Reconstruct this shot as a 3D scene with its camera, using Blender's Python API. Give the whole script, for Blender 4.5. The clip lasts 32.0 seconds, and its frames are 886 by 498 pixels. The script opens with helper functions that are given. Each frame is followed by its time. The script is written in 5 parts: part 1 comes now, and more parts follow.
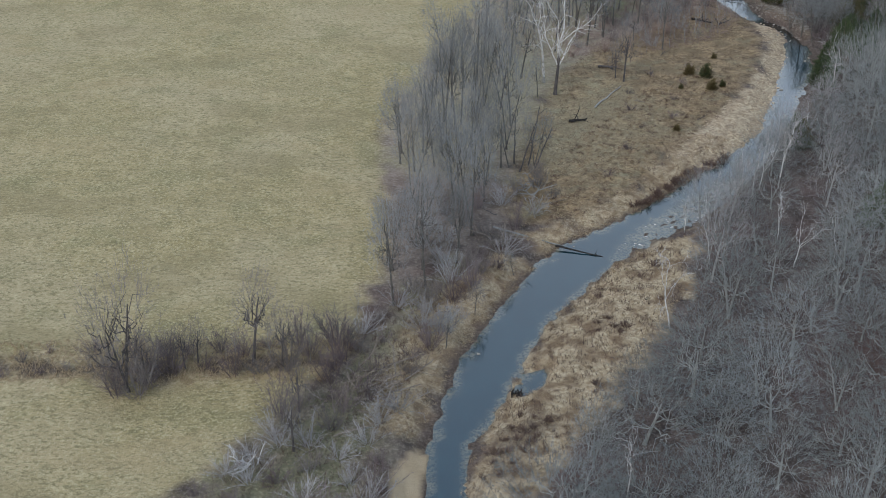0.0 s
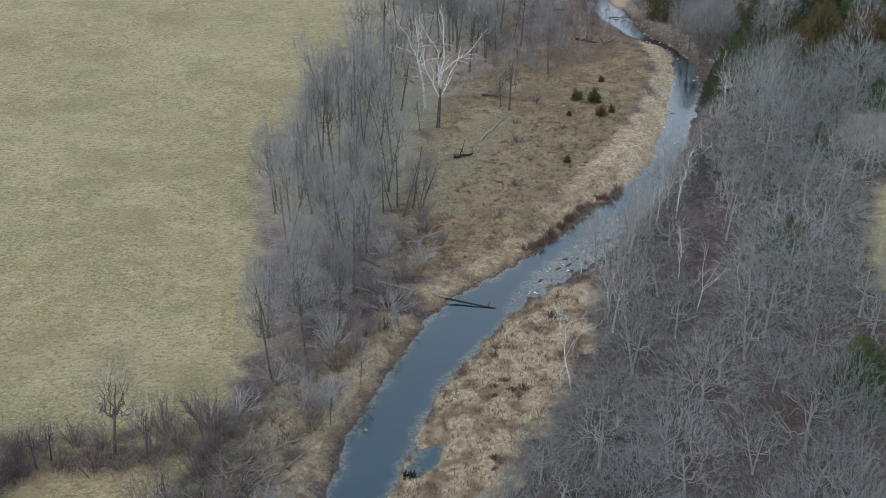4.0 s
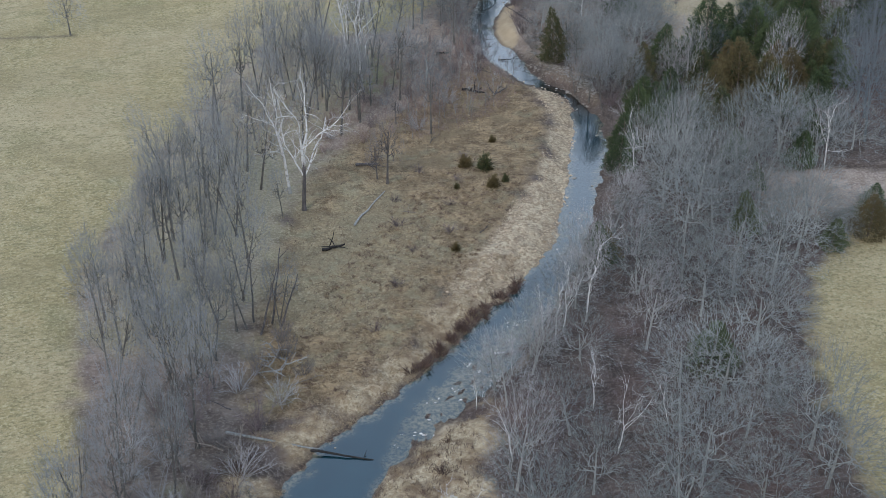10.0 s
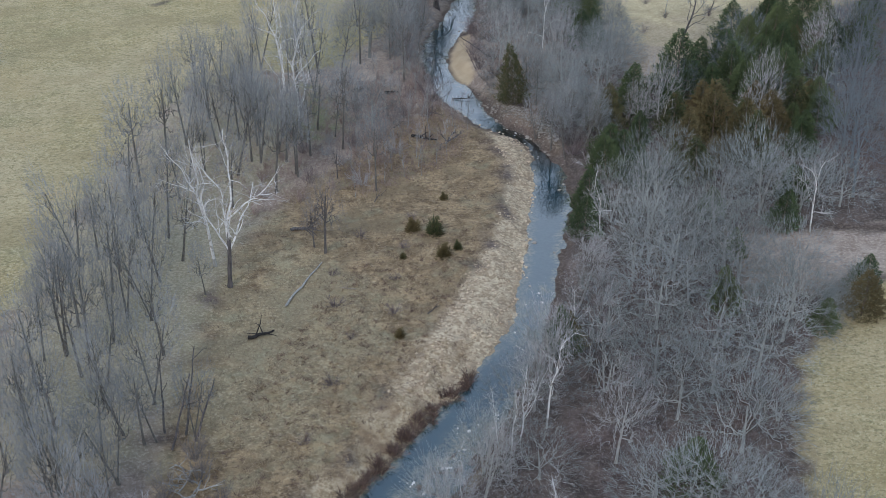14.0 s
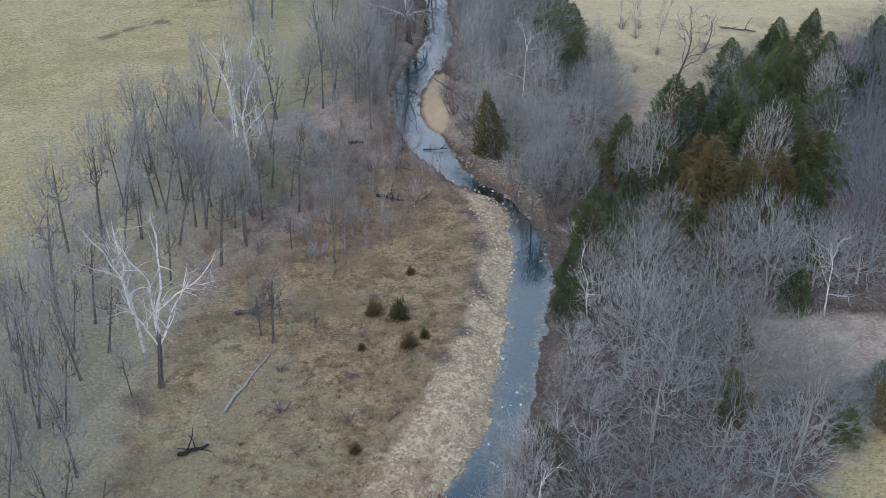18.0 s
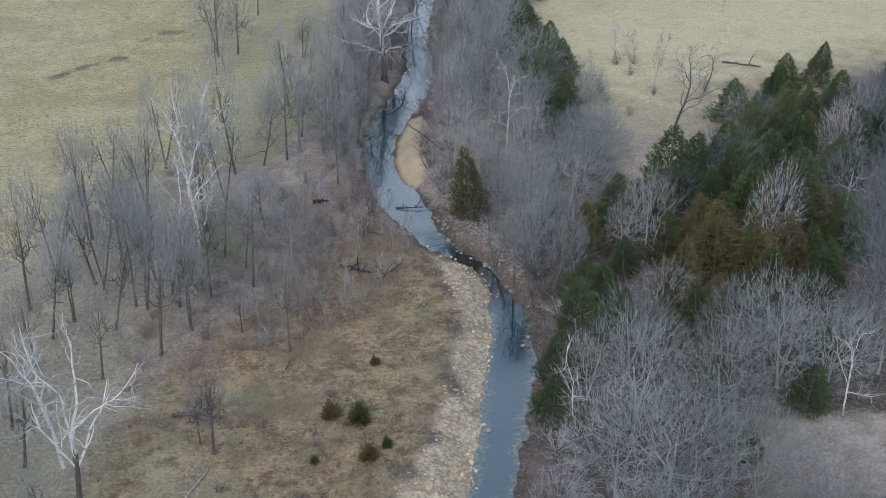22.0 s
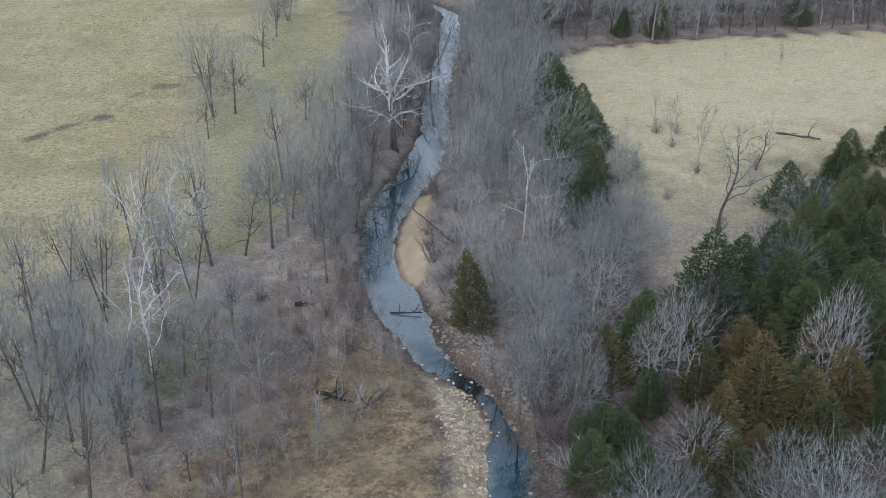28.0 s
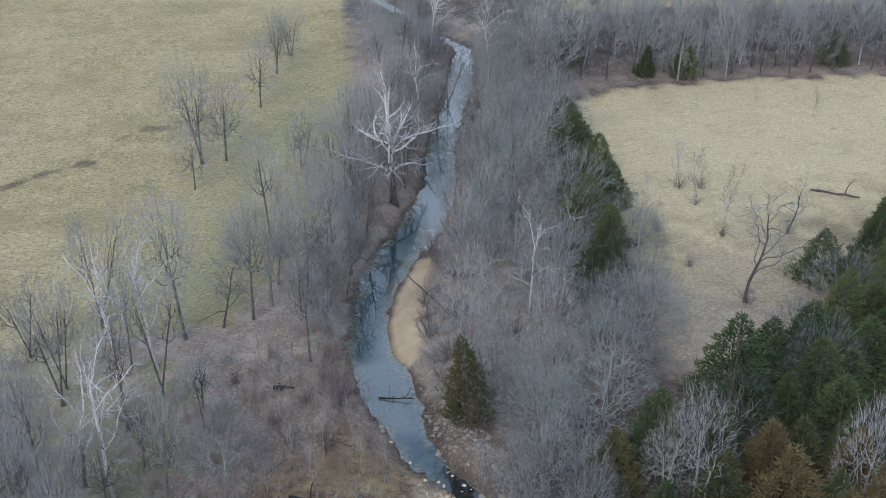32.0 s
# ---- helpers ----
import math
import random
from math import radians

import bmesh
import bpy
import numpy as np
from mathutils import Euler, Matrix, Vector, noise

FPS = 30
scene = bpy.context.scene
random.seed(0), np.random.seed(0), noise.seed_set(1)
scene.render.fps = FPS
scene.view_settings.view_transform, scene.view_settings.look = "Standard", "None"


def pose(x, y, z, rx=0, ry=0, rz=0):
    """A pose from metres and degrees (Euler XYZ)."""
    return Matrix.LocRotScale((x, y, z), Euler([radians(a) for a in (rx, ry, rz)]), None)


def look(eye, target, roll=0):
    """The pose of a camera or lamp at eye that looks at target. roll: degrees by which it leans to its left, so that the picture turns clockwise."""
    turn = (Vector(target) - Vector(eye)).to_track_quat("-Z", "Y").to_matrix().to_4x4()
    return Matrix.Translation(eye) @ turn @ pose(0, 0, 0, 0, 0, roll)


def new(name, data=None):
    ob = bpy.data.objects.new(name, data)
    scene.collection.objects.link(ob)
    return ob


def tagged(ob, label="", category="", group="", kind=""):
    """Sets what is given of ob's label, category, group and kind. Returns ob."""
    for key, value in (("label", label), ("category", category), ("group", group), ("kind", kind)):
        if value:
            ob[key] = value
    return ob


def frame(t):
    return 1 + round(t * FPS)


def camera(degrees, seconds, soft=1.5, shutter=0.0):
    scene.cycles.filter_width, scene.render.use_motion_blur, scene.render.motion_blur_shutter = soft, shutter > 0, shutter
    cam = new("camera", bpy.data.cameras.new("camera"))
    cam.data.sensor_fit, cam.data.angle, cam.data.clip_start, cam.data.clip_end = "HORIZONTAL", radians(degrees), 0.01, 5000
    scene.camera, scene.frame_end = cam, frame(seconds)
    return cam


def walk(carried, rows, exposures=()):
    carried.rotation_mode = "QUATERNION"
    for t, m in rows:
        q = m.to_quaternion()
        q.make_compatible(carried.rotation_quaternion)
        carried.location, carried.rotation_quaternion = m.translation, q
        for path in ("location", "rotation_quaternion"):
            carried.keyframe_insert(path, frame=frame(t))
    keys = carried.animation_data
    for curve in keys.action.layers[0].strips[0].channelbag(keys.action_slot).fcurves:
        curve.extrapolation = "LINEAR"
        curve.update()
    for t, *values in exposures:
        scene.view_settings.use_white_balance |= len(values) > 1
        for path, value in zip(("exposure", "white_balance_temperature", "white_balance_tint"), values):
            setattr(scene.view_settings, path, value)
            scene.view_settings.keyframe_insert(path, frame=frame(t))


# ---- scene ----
# ---- camera: a drone that flies up a creek valley ----
LENS = 40.0
# seconds, x, y, z, tilt, roll, heading
PATH = [
    (0, -0.00, 0.00, 66.00, 60.56, -0.26, -0.00),
    (0.5, 0.20, 1.27, 65.94, 60.58, -0.25, -1.37),
    (1, 0.39, 2.54, 65.88, 60.61, -0.29, -2.39),
    (2, 0.78, 5.13, 65.77, 60.71, -0.48, -2.78),
    (3, 1.23, 8.03, 65.71, 60.73, -0.38, -3.92),
    (3.5, 1.48, 9.61, 65.70, 60.76, -0.34, -4.84),
    (5.5, 2.79, 17.17, 65.52, 60.71, 0.15, -7.87),
    (6, 3.26, 19.31, 65.39, 60.69, 0.21, -8.74),
    (7, 4.35, 23.77, 65.06, 60.72, 0.16, -9.77),
    (8, 5.60, 28.28, 64.68, 60.72, 0.04, -10.48),
    (9, 6.98, 32.76, 64.44, 60.72, -0.07, -10.45),
    (10, 8.43, 36.97, 64.39, 60.65, -0.34, -10.80),
    (11, 9.83, 41.10, 64.47, 60.56, -0.31, -11.25),
    (12, 11.20, 45.12, 64.58, 60.47, -0.12, -11.67),
    (13, 12.70, 49.36, 64.66, 60.36, 0.06, -12.06),
    (14, 14.26, 53.87, 64.65, 60.29, 0.07, -12.52),
    (14.5, 15.01, 56.13, 64.60, 60.25, 0.10, -12.67),
    (16.5, 17.77, 64.97, 63.97, 60.35, 0.45, -13.16),
    (17, 18.50, 67.02, 63.88, 60.37, 0.50, -13.23),
    (18, 20.00, 71.04, 63.80, 60.36, 0.51, -13.32),
    (19, 21.51, 75.02, 63.85, 60.34, 0.41, -13.33),
    (20, 23.07, 78.93, 63.88, 60.32, 0.29, -13.32),
    (21, 24.82, 82.71, 63.80, 60.27, 0.22, -13.29),
    (22, 26.62, 86.27, 63.70, 60.30, 0.23, -13.27),
    (23, 28.34, 89.63, 63.60, 60.31, 0.14, -12.73),
    (24, 30.10, 92.98, 63.64, 60.35, 0.08, -12.30),
    (25, 31.96, 96.28, 63.59, 60.40, 0.07, -11.83),
    (25.5, 32.84, 97.92, 63.57, 60.42, 0.01, -11.54),
    (27.5, 35.83, 104.46, 63.62, 60.52, 0.02, -10.69),
    (28, 36.51, 106.11, 63.56, 60.58, 0.02, -10.29),
    (29, 37.87, 109.36, 63.40, 60.70, 0.01, -9.90),
    (30, 39.24, 112.46, 63.32, 60.82, -0.07, -9.36),
    (31, 40.53, 115.54, 63.34, 60.88, -0.11, -8.84),
    (32, 41.84, 118.65, 63.38, 60.97, -0.05, -8.71),
]


def aim(x, y, z, tilt, roll, yaw):
    return (Matrix.Translation((x, y, z)) @ Matrix.Rotation(radians(yaw), 4, "Z")
            @ Matrix.Rotation(radians(tilt), 4, "X") @ Matrix.Rotation(radians(roll), 4, "Z"))


cam = camera(LENS, 32.0, soft=0.5)
walk(cam, [(r[0], aim(*r[1:])) for r in PATH], exposures=((0.0, 0.90, 6200, 14), (6.0, 1.0, 6110, 14), (13.0, 1.06, 5920, 15), (32.0, 1.15, 5930, 16)))

# ---- sky and light: thin overcast, soft light ----
SUN_UP, SUN_ROUND = 42.0, 215.0
world = bpy.data.worlds.new("overcast_sky")
scene.world = world
world.use_nodes = True
wn = world.node_tree
wn.nodes.clear()
sky = wn.nodes.new("ShaderNodeTexSky")
sky.sky_type, sky.sun_disc = "NISHITA", False
sky.sun_elevation, sky.sun_rotation = radians(SUN_UP), radians(SUN_ROUND)
sky.air_density, sky.dust_density, sky.ozone_density = 1.0, 2.0, 1.5
wbg, wout = wn.nodes.new("ShaderNodeBackground"), wn.nodes.new("ShaderNodeOutputWorld")
wbg.inputs["Strength"].default_value = 0.15
cloud = wn.nodes.new("ShaderNodeMix")
cloud.data_type = "RGBA"
cloud.inputs[0].default_value = 0.8
# thin cloud: bright towards the horizon, bluer overhead
aloft, height_of, veil = wn.nodes.new("ShaderNodeTexCoord"), wn.nodes.new("ShaderNodeSeparateXYZ"), wn.nodes.new("ShaderNodeValToRGB")
wn.links.new(aloft.outputs["Generated"], height_of.inputs[0])
wn.links.new(height_of.outputs["Z"], veil.inputs[0])
for stop, place, tone in zip((veil.color_ramp.elements[0], veil.color_ramp.elements[1]), (0.25, 0.74), ((4.5, 5.0, 5.3, 1.0), (1.45, 2.15, 2.95, 1.0))):
    stop.position, stop.color = place, tone
middle = veil.color_ramp.elements.new(0.52)
middle.color = (3.1, 3.7, 4.2, 1.0)
wn.links.new(veil.outputs[0], cloud.inputs[7])
wn.links.new(sky.outputs[0], cloud.inputs[6])
wn.links.new(cloud.outputs[2], wbg.inputs["Color"])
wn.links.new(wbg.outputs[0], wout.inputs["Surface"])
sun = new("sun", bpy.data.lights.new("sun", "SUN"))
sun.data.energy, sun.data.angle, sun.data.color = 0.7, radians(14), (1.0, 0.96, 0.9)
_a, _e = radians(SUN_ROUND), radians(SUN_UP)
sun.matrix_world = look((math.sin(_a) * math.cos(_e) * 100, math.cos(_a) * math.cos(_e) * 100, math.sin(_e) * 100), (0, 0, 0))


# ---- materials ----
class Mat:
    """A small builder of node materials."""

    def __init__(self, name, rough=0.9):
        self.m = bpy.data.materials.new(name)
        self.m.use_nodes = True
        self.t = self.m.node_tree
        self.b = self.t.nodes["Principled BSDF"]
        self.b.inputs["Roughness"].default_value = rough
        self.b.inputs["Specular IOR Level"].default_value = 0.25

    def node(self, kind):
        return self.t.nodes.new(kind)

    def put(self, value, socket):
        if hasattr(value, "is_output"):
            self.t.links.new(value, socket)
        elif isinstance(value, tuple) and len(value) == 3:
            socket.default_value = (*value, 1.0)
        else:
            socket.default_value = value

    def noise(self, scale, detail=4.0, rough=0.6, stretch=None, where="Object"):
        n = self.node("ShaderNodeTexNoise")
        n.inputs["Scale"].default_value, n.inputs["Detail"].default_value = scale, detail
        n.inputs["Roughness"].default_value = rough
        c = self.node("ShaderNodeTexCoord")
        if stretch:
            mp = self.node("ShaderNodeMapping")
            mp.inputs["Scale"].default_value = stretch
            self.t.links.new(c.outputs[where], mp.inputs["Vector"])
            self.t.links.new(mp.outputs[0], n.inputs["Vector"])
        else:
            self.t.links.new(c.outputs[where], n.inputs["Vector"])
        return n.outputs["Fac"]

    def ramp(self, fac, lo, hi, a=0.0, b=1.0):
        r = self.node("ShaderNodeMapRange")
        r.interpolation_type = "SMOOTHSTEP"
        self.put(fac, r.inputs["Value"])
        for k, v in zip(("From Min", "From Max", "To Min", "To Max"), (lo, hi, a, b)):
            r.inputs[k].default_value = v
        return r.outputs["Result"]

    def mix(self, fac, a, b):
        n = self.node("ShaderNodeMix")
        n.data_type = "RGBA"
        self.put(fac, n.inputs["Factor"])
        self.put(a, n.inputs[6])
        self.put(b, n.inputs[7])
        return n.outputs[2]

    def math(self, op, a, b=0.0):
        n = self.node("ShaderNodeMath")
        n.operation = op
        self.put(a, n.inputs[0])
        self.put(b, n.inputs[1])
        return n.outputs[0]

    def attr(self, name):
        n = self.node("ShaderNodeAttribute")
        n.attribute_name = name
        return n.outputs["Fac"]

    def random(self):
        return self.node("ShaderNodeObjectInfo").outputs["Random"]

    def island(self):
        return self.node("ShaderNodeNewGeometry").outputs["Random Per Island"]

    def colour(self, c):
        self.put(c, self.b.inputs["Base Color"])
        return self

    def bump(self, height, strength=0.4, distance=0.1):
        n = self.node("ShaderNodeBump")
        n.inputs["Strength"].default_value, n.inputs["Distance"].default_value = strength, distance
        self.put(height, n.inputs["Height"])
        self.t.links.new(n.outputs[0], self.b.inputs["Normal"])
        return self


def ground_material():
    m = Mat("valley_ground", 0.95)
    big, mid, fine = m.noise(0.035, 3), m.noise(0.4, 5, 0.65), m.noise(3.2, 6, 0.75)
    streak = m.noise(1.7, 5, 0.75, (0.85, 1.3, 1.0))
    # mown hay field: pale straw over olive
    blotch = m.noise(0.13, 4, 0.6)
    field = m.mix(m.ramp(mid, 0.35, 0.68), (0.295, 0.233, 0.107), (0.395, 0.312, 0.16))
    field = m.mix(m.ramp(big, 0.42, 0.62, 0.0, 0.6), field, (0.42, 0.335, 0.195))
    field = m.mix(m.ramp(blotch, 0.5, 0.68, 0.0, 0.55), field, (0.22, 0.195, 0.086))
    field = m.mix(m.ramp(streak, 0.47, 0.62, 0.0, 0.78), field, (0.162, 0.14, 0.062))
    field = m.mix(m.ramp(fine, 0.48, 0.64, 0.0, 0.74), field, (0.51, 0.43, 0.25))
    field = m.mix(m.ramp(m.noise(0.75, 5, 0.75, (0.7, 1.35, 1)), 0.52, 0.68, 0.0, 0.5), field, (0.18, 0.16, 0.075))
    worn = m.noise(0.055, 4, 0.65, (1.0, 1.6, 1.0))
    field = m.mix(m.ramp(worn, 0.48, 0.66, 0.0, 0.45), field, (0.235, 0.185, 0.09))
    field = m.mix(m.ramp(worn, 0.46, 0.34, 0.0, 0.35), field, (0.36, 0.27, 0.14))
    hay = m.mix(m.ramp(fine, 0.4, 0.66), (0.41, 0.325, 0.18), (0.57, 0.475, 0.295))
    hay = m.mix(m.ramp(blotch, 0.48, 0.7, 0.0, 0.28), hay, (0.31, 0.25, 0.13))
    hay = m.mix(m.ramp(m.noise(0.9, 5, 0.7, (0.4, 1.3, 1)), 0.54, 0.68, 0.0, 0.6), hay, (0.27, 0.235, 0.12))
    # woods floor: wet leaf litter
    litter = m.mix(m.ramp(mid, 0.35, 0.7), (0.062, 0.047, 0.038), (0.14, 0.106, 0.086))
    litter = m.mix(m.ramp(fine, 0.48, 0.68, 0.0, 0.75), litter, (0.24, 0.205, 0.17))
    litter = m.mix(m.ramp(big, 0.5, 0.62, 0.0, 0.5), litter, (0.14, 0.085, 0.068))
    litter = m.mix(m.ramp(streak, 0.52, 0.68, 0.0, 0.7), litter, (0.05, 0.038, 0.032))
    duff = m.mix(m.ramp(mid, 0.35, 0.68), (0.235, 0.178, 0.134), (0.365, 0.292, 0.225))
    duff = m.mix(m.ramp(fine, 0.48, 0.66, 0.0, 0.7), duff, (0.47, 0.39, 0.315))
    duff = m.mix(m.ramp(streak, 0.52, 0.68, 0.0, 0.6), duff, (0.14, 0.098, 0.072))
    # rough meadow in the bend: brown stalks
    meadow = m.mix(m.ramp(mid, 0.38, 0.62), (0.155, 0.105, 0.055), (0.335, 0.24, 0.13))
    meadow = m.mix(m.ramp(streak, 0.48, 0.66, 0.0, 0.85), meadow, (0.085, 0.06, 0.036))
    meadow = m.mix(m.ramp(fine, 0.5, 0.68, 0.0, 0.7), meadow, (0.43, 0.34, 0.215))
    meadow = m.mix(m.ramp(blotch, 0.48, 0.64, 0.0, 0.65), meadow, (0.20, 0.15, 0.085))
    meadow = m.mix(m.ramp(m.noise(0.21, 3), 0.52, 0.68, 0.0, 0.5), meadow, (0.26, 0.245, 0.15))
    green = m.mix(m.ramp(fine, 0.4, 0.65), (0.255, 0.228, 0.135), (0.41, 0.36, 0.23))
    green = m.mix(m.ramp(mid, 0.55, 0.7, 0.0, 0.6), green, (0.18, 0.18, 0.085))
    moss = m.mix(m.ramp(fine, 0.4, 0.65), (0.10, 0.125, 0.045), (0.22, 0.235, 0.10))
    # gravel and dead straw on the bars
    cell = m.node("ShaderNodeTexVoronoi")
    cell.inputs["Scale"].default_value = 3.4
    tc = m.node("ShaderNodeTexCoord")
    m.t.links.new(tc.outputs["Object"], cell.inputs["Vector"])
    sep = m.node("ShaderNodeSeparateColor")
    m.t.links.new(cell.outputs["Color"], sep.inputs[0])
    gravel = m.mix(m.ramp(sep.outputs[0], 0.1, 1.0), (0.32, 0.24, 0.15), (0.56, 0.455, 0.30))
    gravel = m.mix(m.ramp(mid, 0.45, 0.66, 0.0, 0.7), gravel, (0.25, 0.185, 0.12))
    gravel = m.mix(m.ramp(streak, 0.52, 0.68, 0.0, 0.7), gravel, (0.17, 0.13, 0.09))
    straw = m.mix(m.ramp(fine, 0.38, 0.65), (0.34, 0.25, 0.145), (0.60, 0.495, 0.325))
    straw = m.mix(m.ramp(mid, 0.47, 0.62, 0.0, 0.85), straw, (0.15, 0.092, 0.05))
    straw = m.mix(m.ramp(streak, 0.5, 0.68, 0.0, 0.6), straw, (0.13, 0.09, 0.055))
    sand = m.mix(m.ramp(mid, 0.3, 0.7), (0.40, 0.30, 0.18), (0.47, 0.36, 0.225))
    bed = m.mix(m.ramp(fine, 0.4, 0.7), (0.05, 0.06, 0.05), (0.115, 0.115, 0.09))
    mud = m.mix(m.ramp(fine, 0.4, 0.65), (0.06, 0.042, 0.033), (0.15, 0.115, 0.085))
    out = litter
    for name, col in (("duff", duff), ("field", field), ("hay", hay), ("meadow", meadow), ("green", green), ("moss", moss), ("straw", straw), ("gravel", gravel),
                      ("mud", mud), ("sand", sand), ("bed", bed)):
        out = m.mix(m.attr(name), out, col)
    m.colour(out)
    m.bump(m.math("ADD", m.math("MULTIPLY", fine, 0.8), streak), 0.7, 0.25)
    return m.m


def bark(name, dark, light, spots=None, rough=0.9):
    m = Mat(name, rough)
    n = m.noise(5.0, 4, 0.6, (1, 1, 0.25))
    c = m.mix(m.ramp(n, 0.3, 0.7), dark, light)
    if spots:
        c = m.mix(m.ramp(m.noise(2.2, 3), 0.55, 0.62), c, spots)
    c = m.mix(m.math("MULTIPLY", m.random(), 0.35), c, tuple(0.6 * v for v in dark))
    m.colour(c).bump(n, 0.5, 0.03)
    return m.m


def twig(name, a, b, c):
    m = Mat(name, 0.85)
    base = m.mix(m.island(), a, b)
    base = m.mix(m.ramp(m.random(), 0.1, 0.9, 0.0, 0.7), base, c)
    shade = m.math("FRACT", m.math("MULTIPLY", m.random(), 13.7))
    m.colour(m.mix(m.ramp(shade, 0.0, 1.0, 0.0, 0.5), base, tuple(0.55 * v for v in a)))
    return m.m


def needles(name, dark, light, tip):
    m = Mat(name, 0.8)
    base = m.mix(m.island(), dark, light)
    base = m.mix(m.ramp(m.noise(1.6, 4, 0.7), 0.45, 0.68, 0.0, 0.8), base, tip)
    base = m.mix(m.ramp(m.noise(0.9, 3), 0.52, 0.7, 0.0, 0.7), base, tuple(0.6 * v for v in dark))
    m.colour(m.mix(m.ramp(m.random(), 0.2, 1.0, 0.0, 0.7), base, tip))
    return m.m


def water_material():
    m = Mat("creek_water", 0.008)
    n, pebbly = m.noise(0.35, 5, 0.65), m.noise(2.6, 5, 0.7)
    deep = m.mix(m.ramp(n, 0.35, 0.7), (0.006, 0.024, 0.031), (0.010, 0.034, 0.041))
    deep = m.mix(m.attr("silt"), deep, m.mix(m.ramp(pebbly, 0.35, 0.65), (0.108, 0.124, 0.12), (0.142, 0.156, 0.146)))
    # near-black of the narrows: bank shade and mirrored woods put into the colour
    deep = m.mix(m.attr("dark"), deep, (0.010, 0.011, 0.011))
    shoal = m.mix(m.ramp(pebbly, 0.40, 0.62), (0.06, 0.068, 0.052), (0.215, 0.185, 0.115))
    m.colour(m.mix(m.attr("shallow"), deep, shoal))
    m.b.inputs["IOR"].default_value = 1.75
    m.b.inputs["Specular IOR Level"].default_value = 0.6
    ripple = m.math("ADD", m.noise(1.3, 3), m.math("MULTIPLY", m.noise(6.0, 2), 0.5))
    m.bump(m.math("ADD", m.math("MULTIPLY", ripple, 0.06), m.math("MULTIPLY", m.math("MULTIPLY", m.noise(3.2, 4, 0.7), m.attr("swift")), 3.0)), 0.05, 0.05)
    return m.m


GROUND = ground_material()
WATER = water_material()
BARK_GREY = bark("grey_bark", (0.17, 0.172, 0.152), (0.36, 0.355, 0.32))
BARK_ASH = bark("ash_bark", (0.22, 0.21, 0.185), (0.37, 0.355, 0.32))
BARK_BROWN = bark("grey_brown_bark", (0.075, 0.068, 0.058), (0.175, 0.16, 0.136))
BARK_DARK = bark("dark_bark", (0.055, 0.048, 0.045), (0.13, 0.115, 0.105))
BARK_WHITE = bark("pale_sycamore_bark", (0.47, 0.45, 0.41), (0.68, 0.65, 0.60), (0.28, 0.25, 0.21))
BARK_CEDAR = bark("cedar_bark", (0.11, 0.08, 0.06), (0.20, 0.15, 0.115))
BARK_LOG = bark("weathered_log", (0.17, 0.14, 0.11), (0.33, 0.28, 0.225))
BARK_BLACK = bark("wet_black_wood", (0.012, 0.011, 0.010), (0.04, 0.035, 0.03))
TWIG_GREY = twig("grey_twigs", (0.115, 0.122, 0.11), (0.36, 0.365, 0.335), (0.22, 0.235, 0.225))
TWIG_DUSK = twig("dusky_twigs", (0.085, 0.095, 0.10), (0.235, 0.255, 0.26), (0.15, 0.165, 0.17))
TWIG_MIST = twig("misty_grey_twigs", (0.17, 0.172, 0.158), (0.37, 0.37, 0.345), (0.27, 0.275, 0.26))
TWIG_SLATE = twig("slate_grey_twigs", (0.14, 0.142, 0.136), (0.335, 0.335, 0.32), (0.24, 0.243, 0.235))
TWIG_BROWN = twig("grey_brown_twigs", (0.12, 0.10, 0.088), (0.30, 0.26, 0.225), (0.20, 0.175, 0.155))
TWIG_PALE = twig("pale_twigs", (0.27, 0.255, 0.235), (0.43, 0.41, 0.385), (0.34, 0.32, 0.31))
TWIG_RED = twig("reddish_twigs", (0.11, 0.08, 0.077), (0.24, 0.19, 0.175), (0.18, 0.145, 0.14))
TWIG_WHITE = twig("sycamore_twigs", (0.38, 0.355, 0.33), (0.56, 0.53, 0.49), (0.43, 0.41, 0.39))
NEEDLE = needles("cedar_needles", (0.015, 0.030, 0.013), (0.062, 0.092, 0.034), (0.10, 0.115, 0.04))
NEEDLE_RUST = needles("rusty_cedar_needles", (0.022, 0.033, 0.013), (0.080, 0.092, 0.034), (0.135, 0.092, 0.038))
STALK = twig("dead_stalks", (0.23, 0.16, 0.09), (0.50, 0.395, 0.25), (0.34, 0.26, 0.16))
STALK_PINK = twig("pinkish_stems", (0.22, 0.15, 0.12), (0.43, 0.335, 0.28), (0.31, 0.23, 0.19))
STALK_RED = twig("red_brown_stalks", (0.10, 0.062, 0.048), (0.21, 0.145, 0.105), (0.15, 0.10, 0.08))
GRASS = twig("dry_field_grass", (0.235, 0.205, 0.10), (0.44, 0.40, 0.25), (0.33, 0.30, 0.175))


def stone_material(name, dark, light):
    m = Mat(name, 0.85)
    n = m.noise(6.0, 4)
    c = m.mix(m.island(), dark, light)
    m.colour(m.mix(m.ramp(n, 0.5, 0.7, 0.0, 0.5), c, (0.24, 0.205, 0.165))).bump(n, 0.4, 0.05)
    return m.m


STONE = stone_material("creek_stone", (0.10, 0.088, 0.07), (0.28, 0.245, 0.20))
PEBBLE = stone_material("tan_pebbles", (0.27, 0.195, 0.12), (0.58, 0.455, 0.305))
PALE_ROCK = stone_material("bleached_rock", (0.36, 0.33, 0.29), (0.66, 0.62, 0.56))

# ---- the plan: creek, banks and land use ----
LEVEL = -1.2
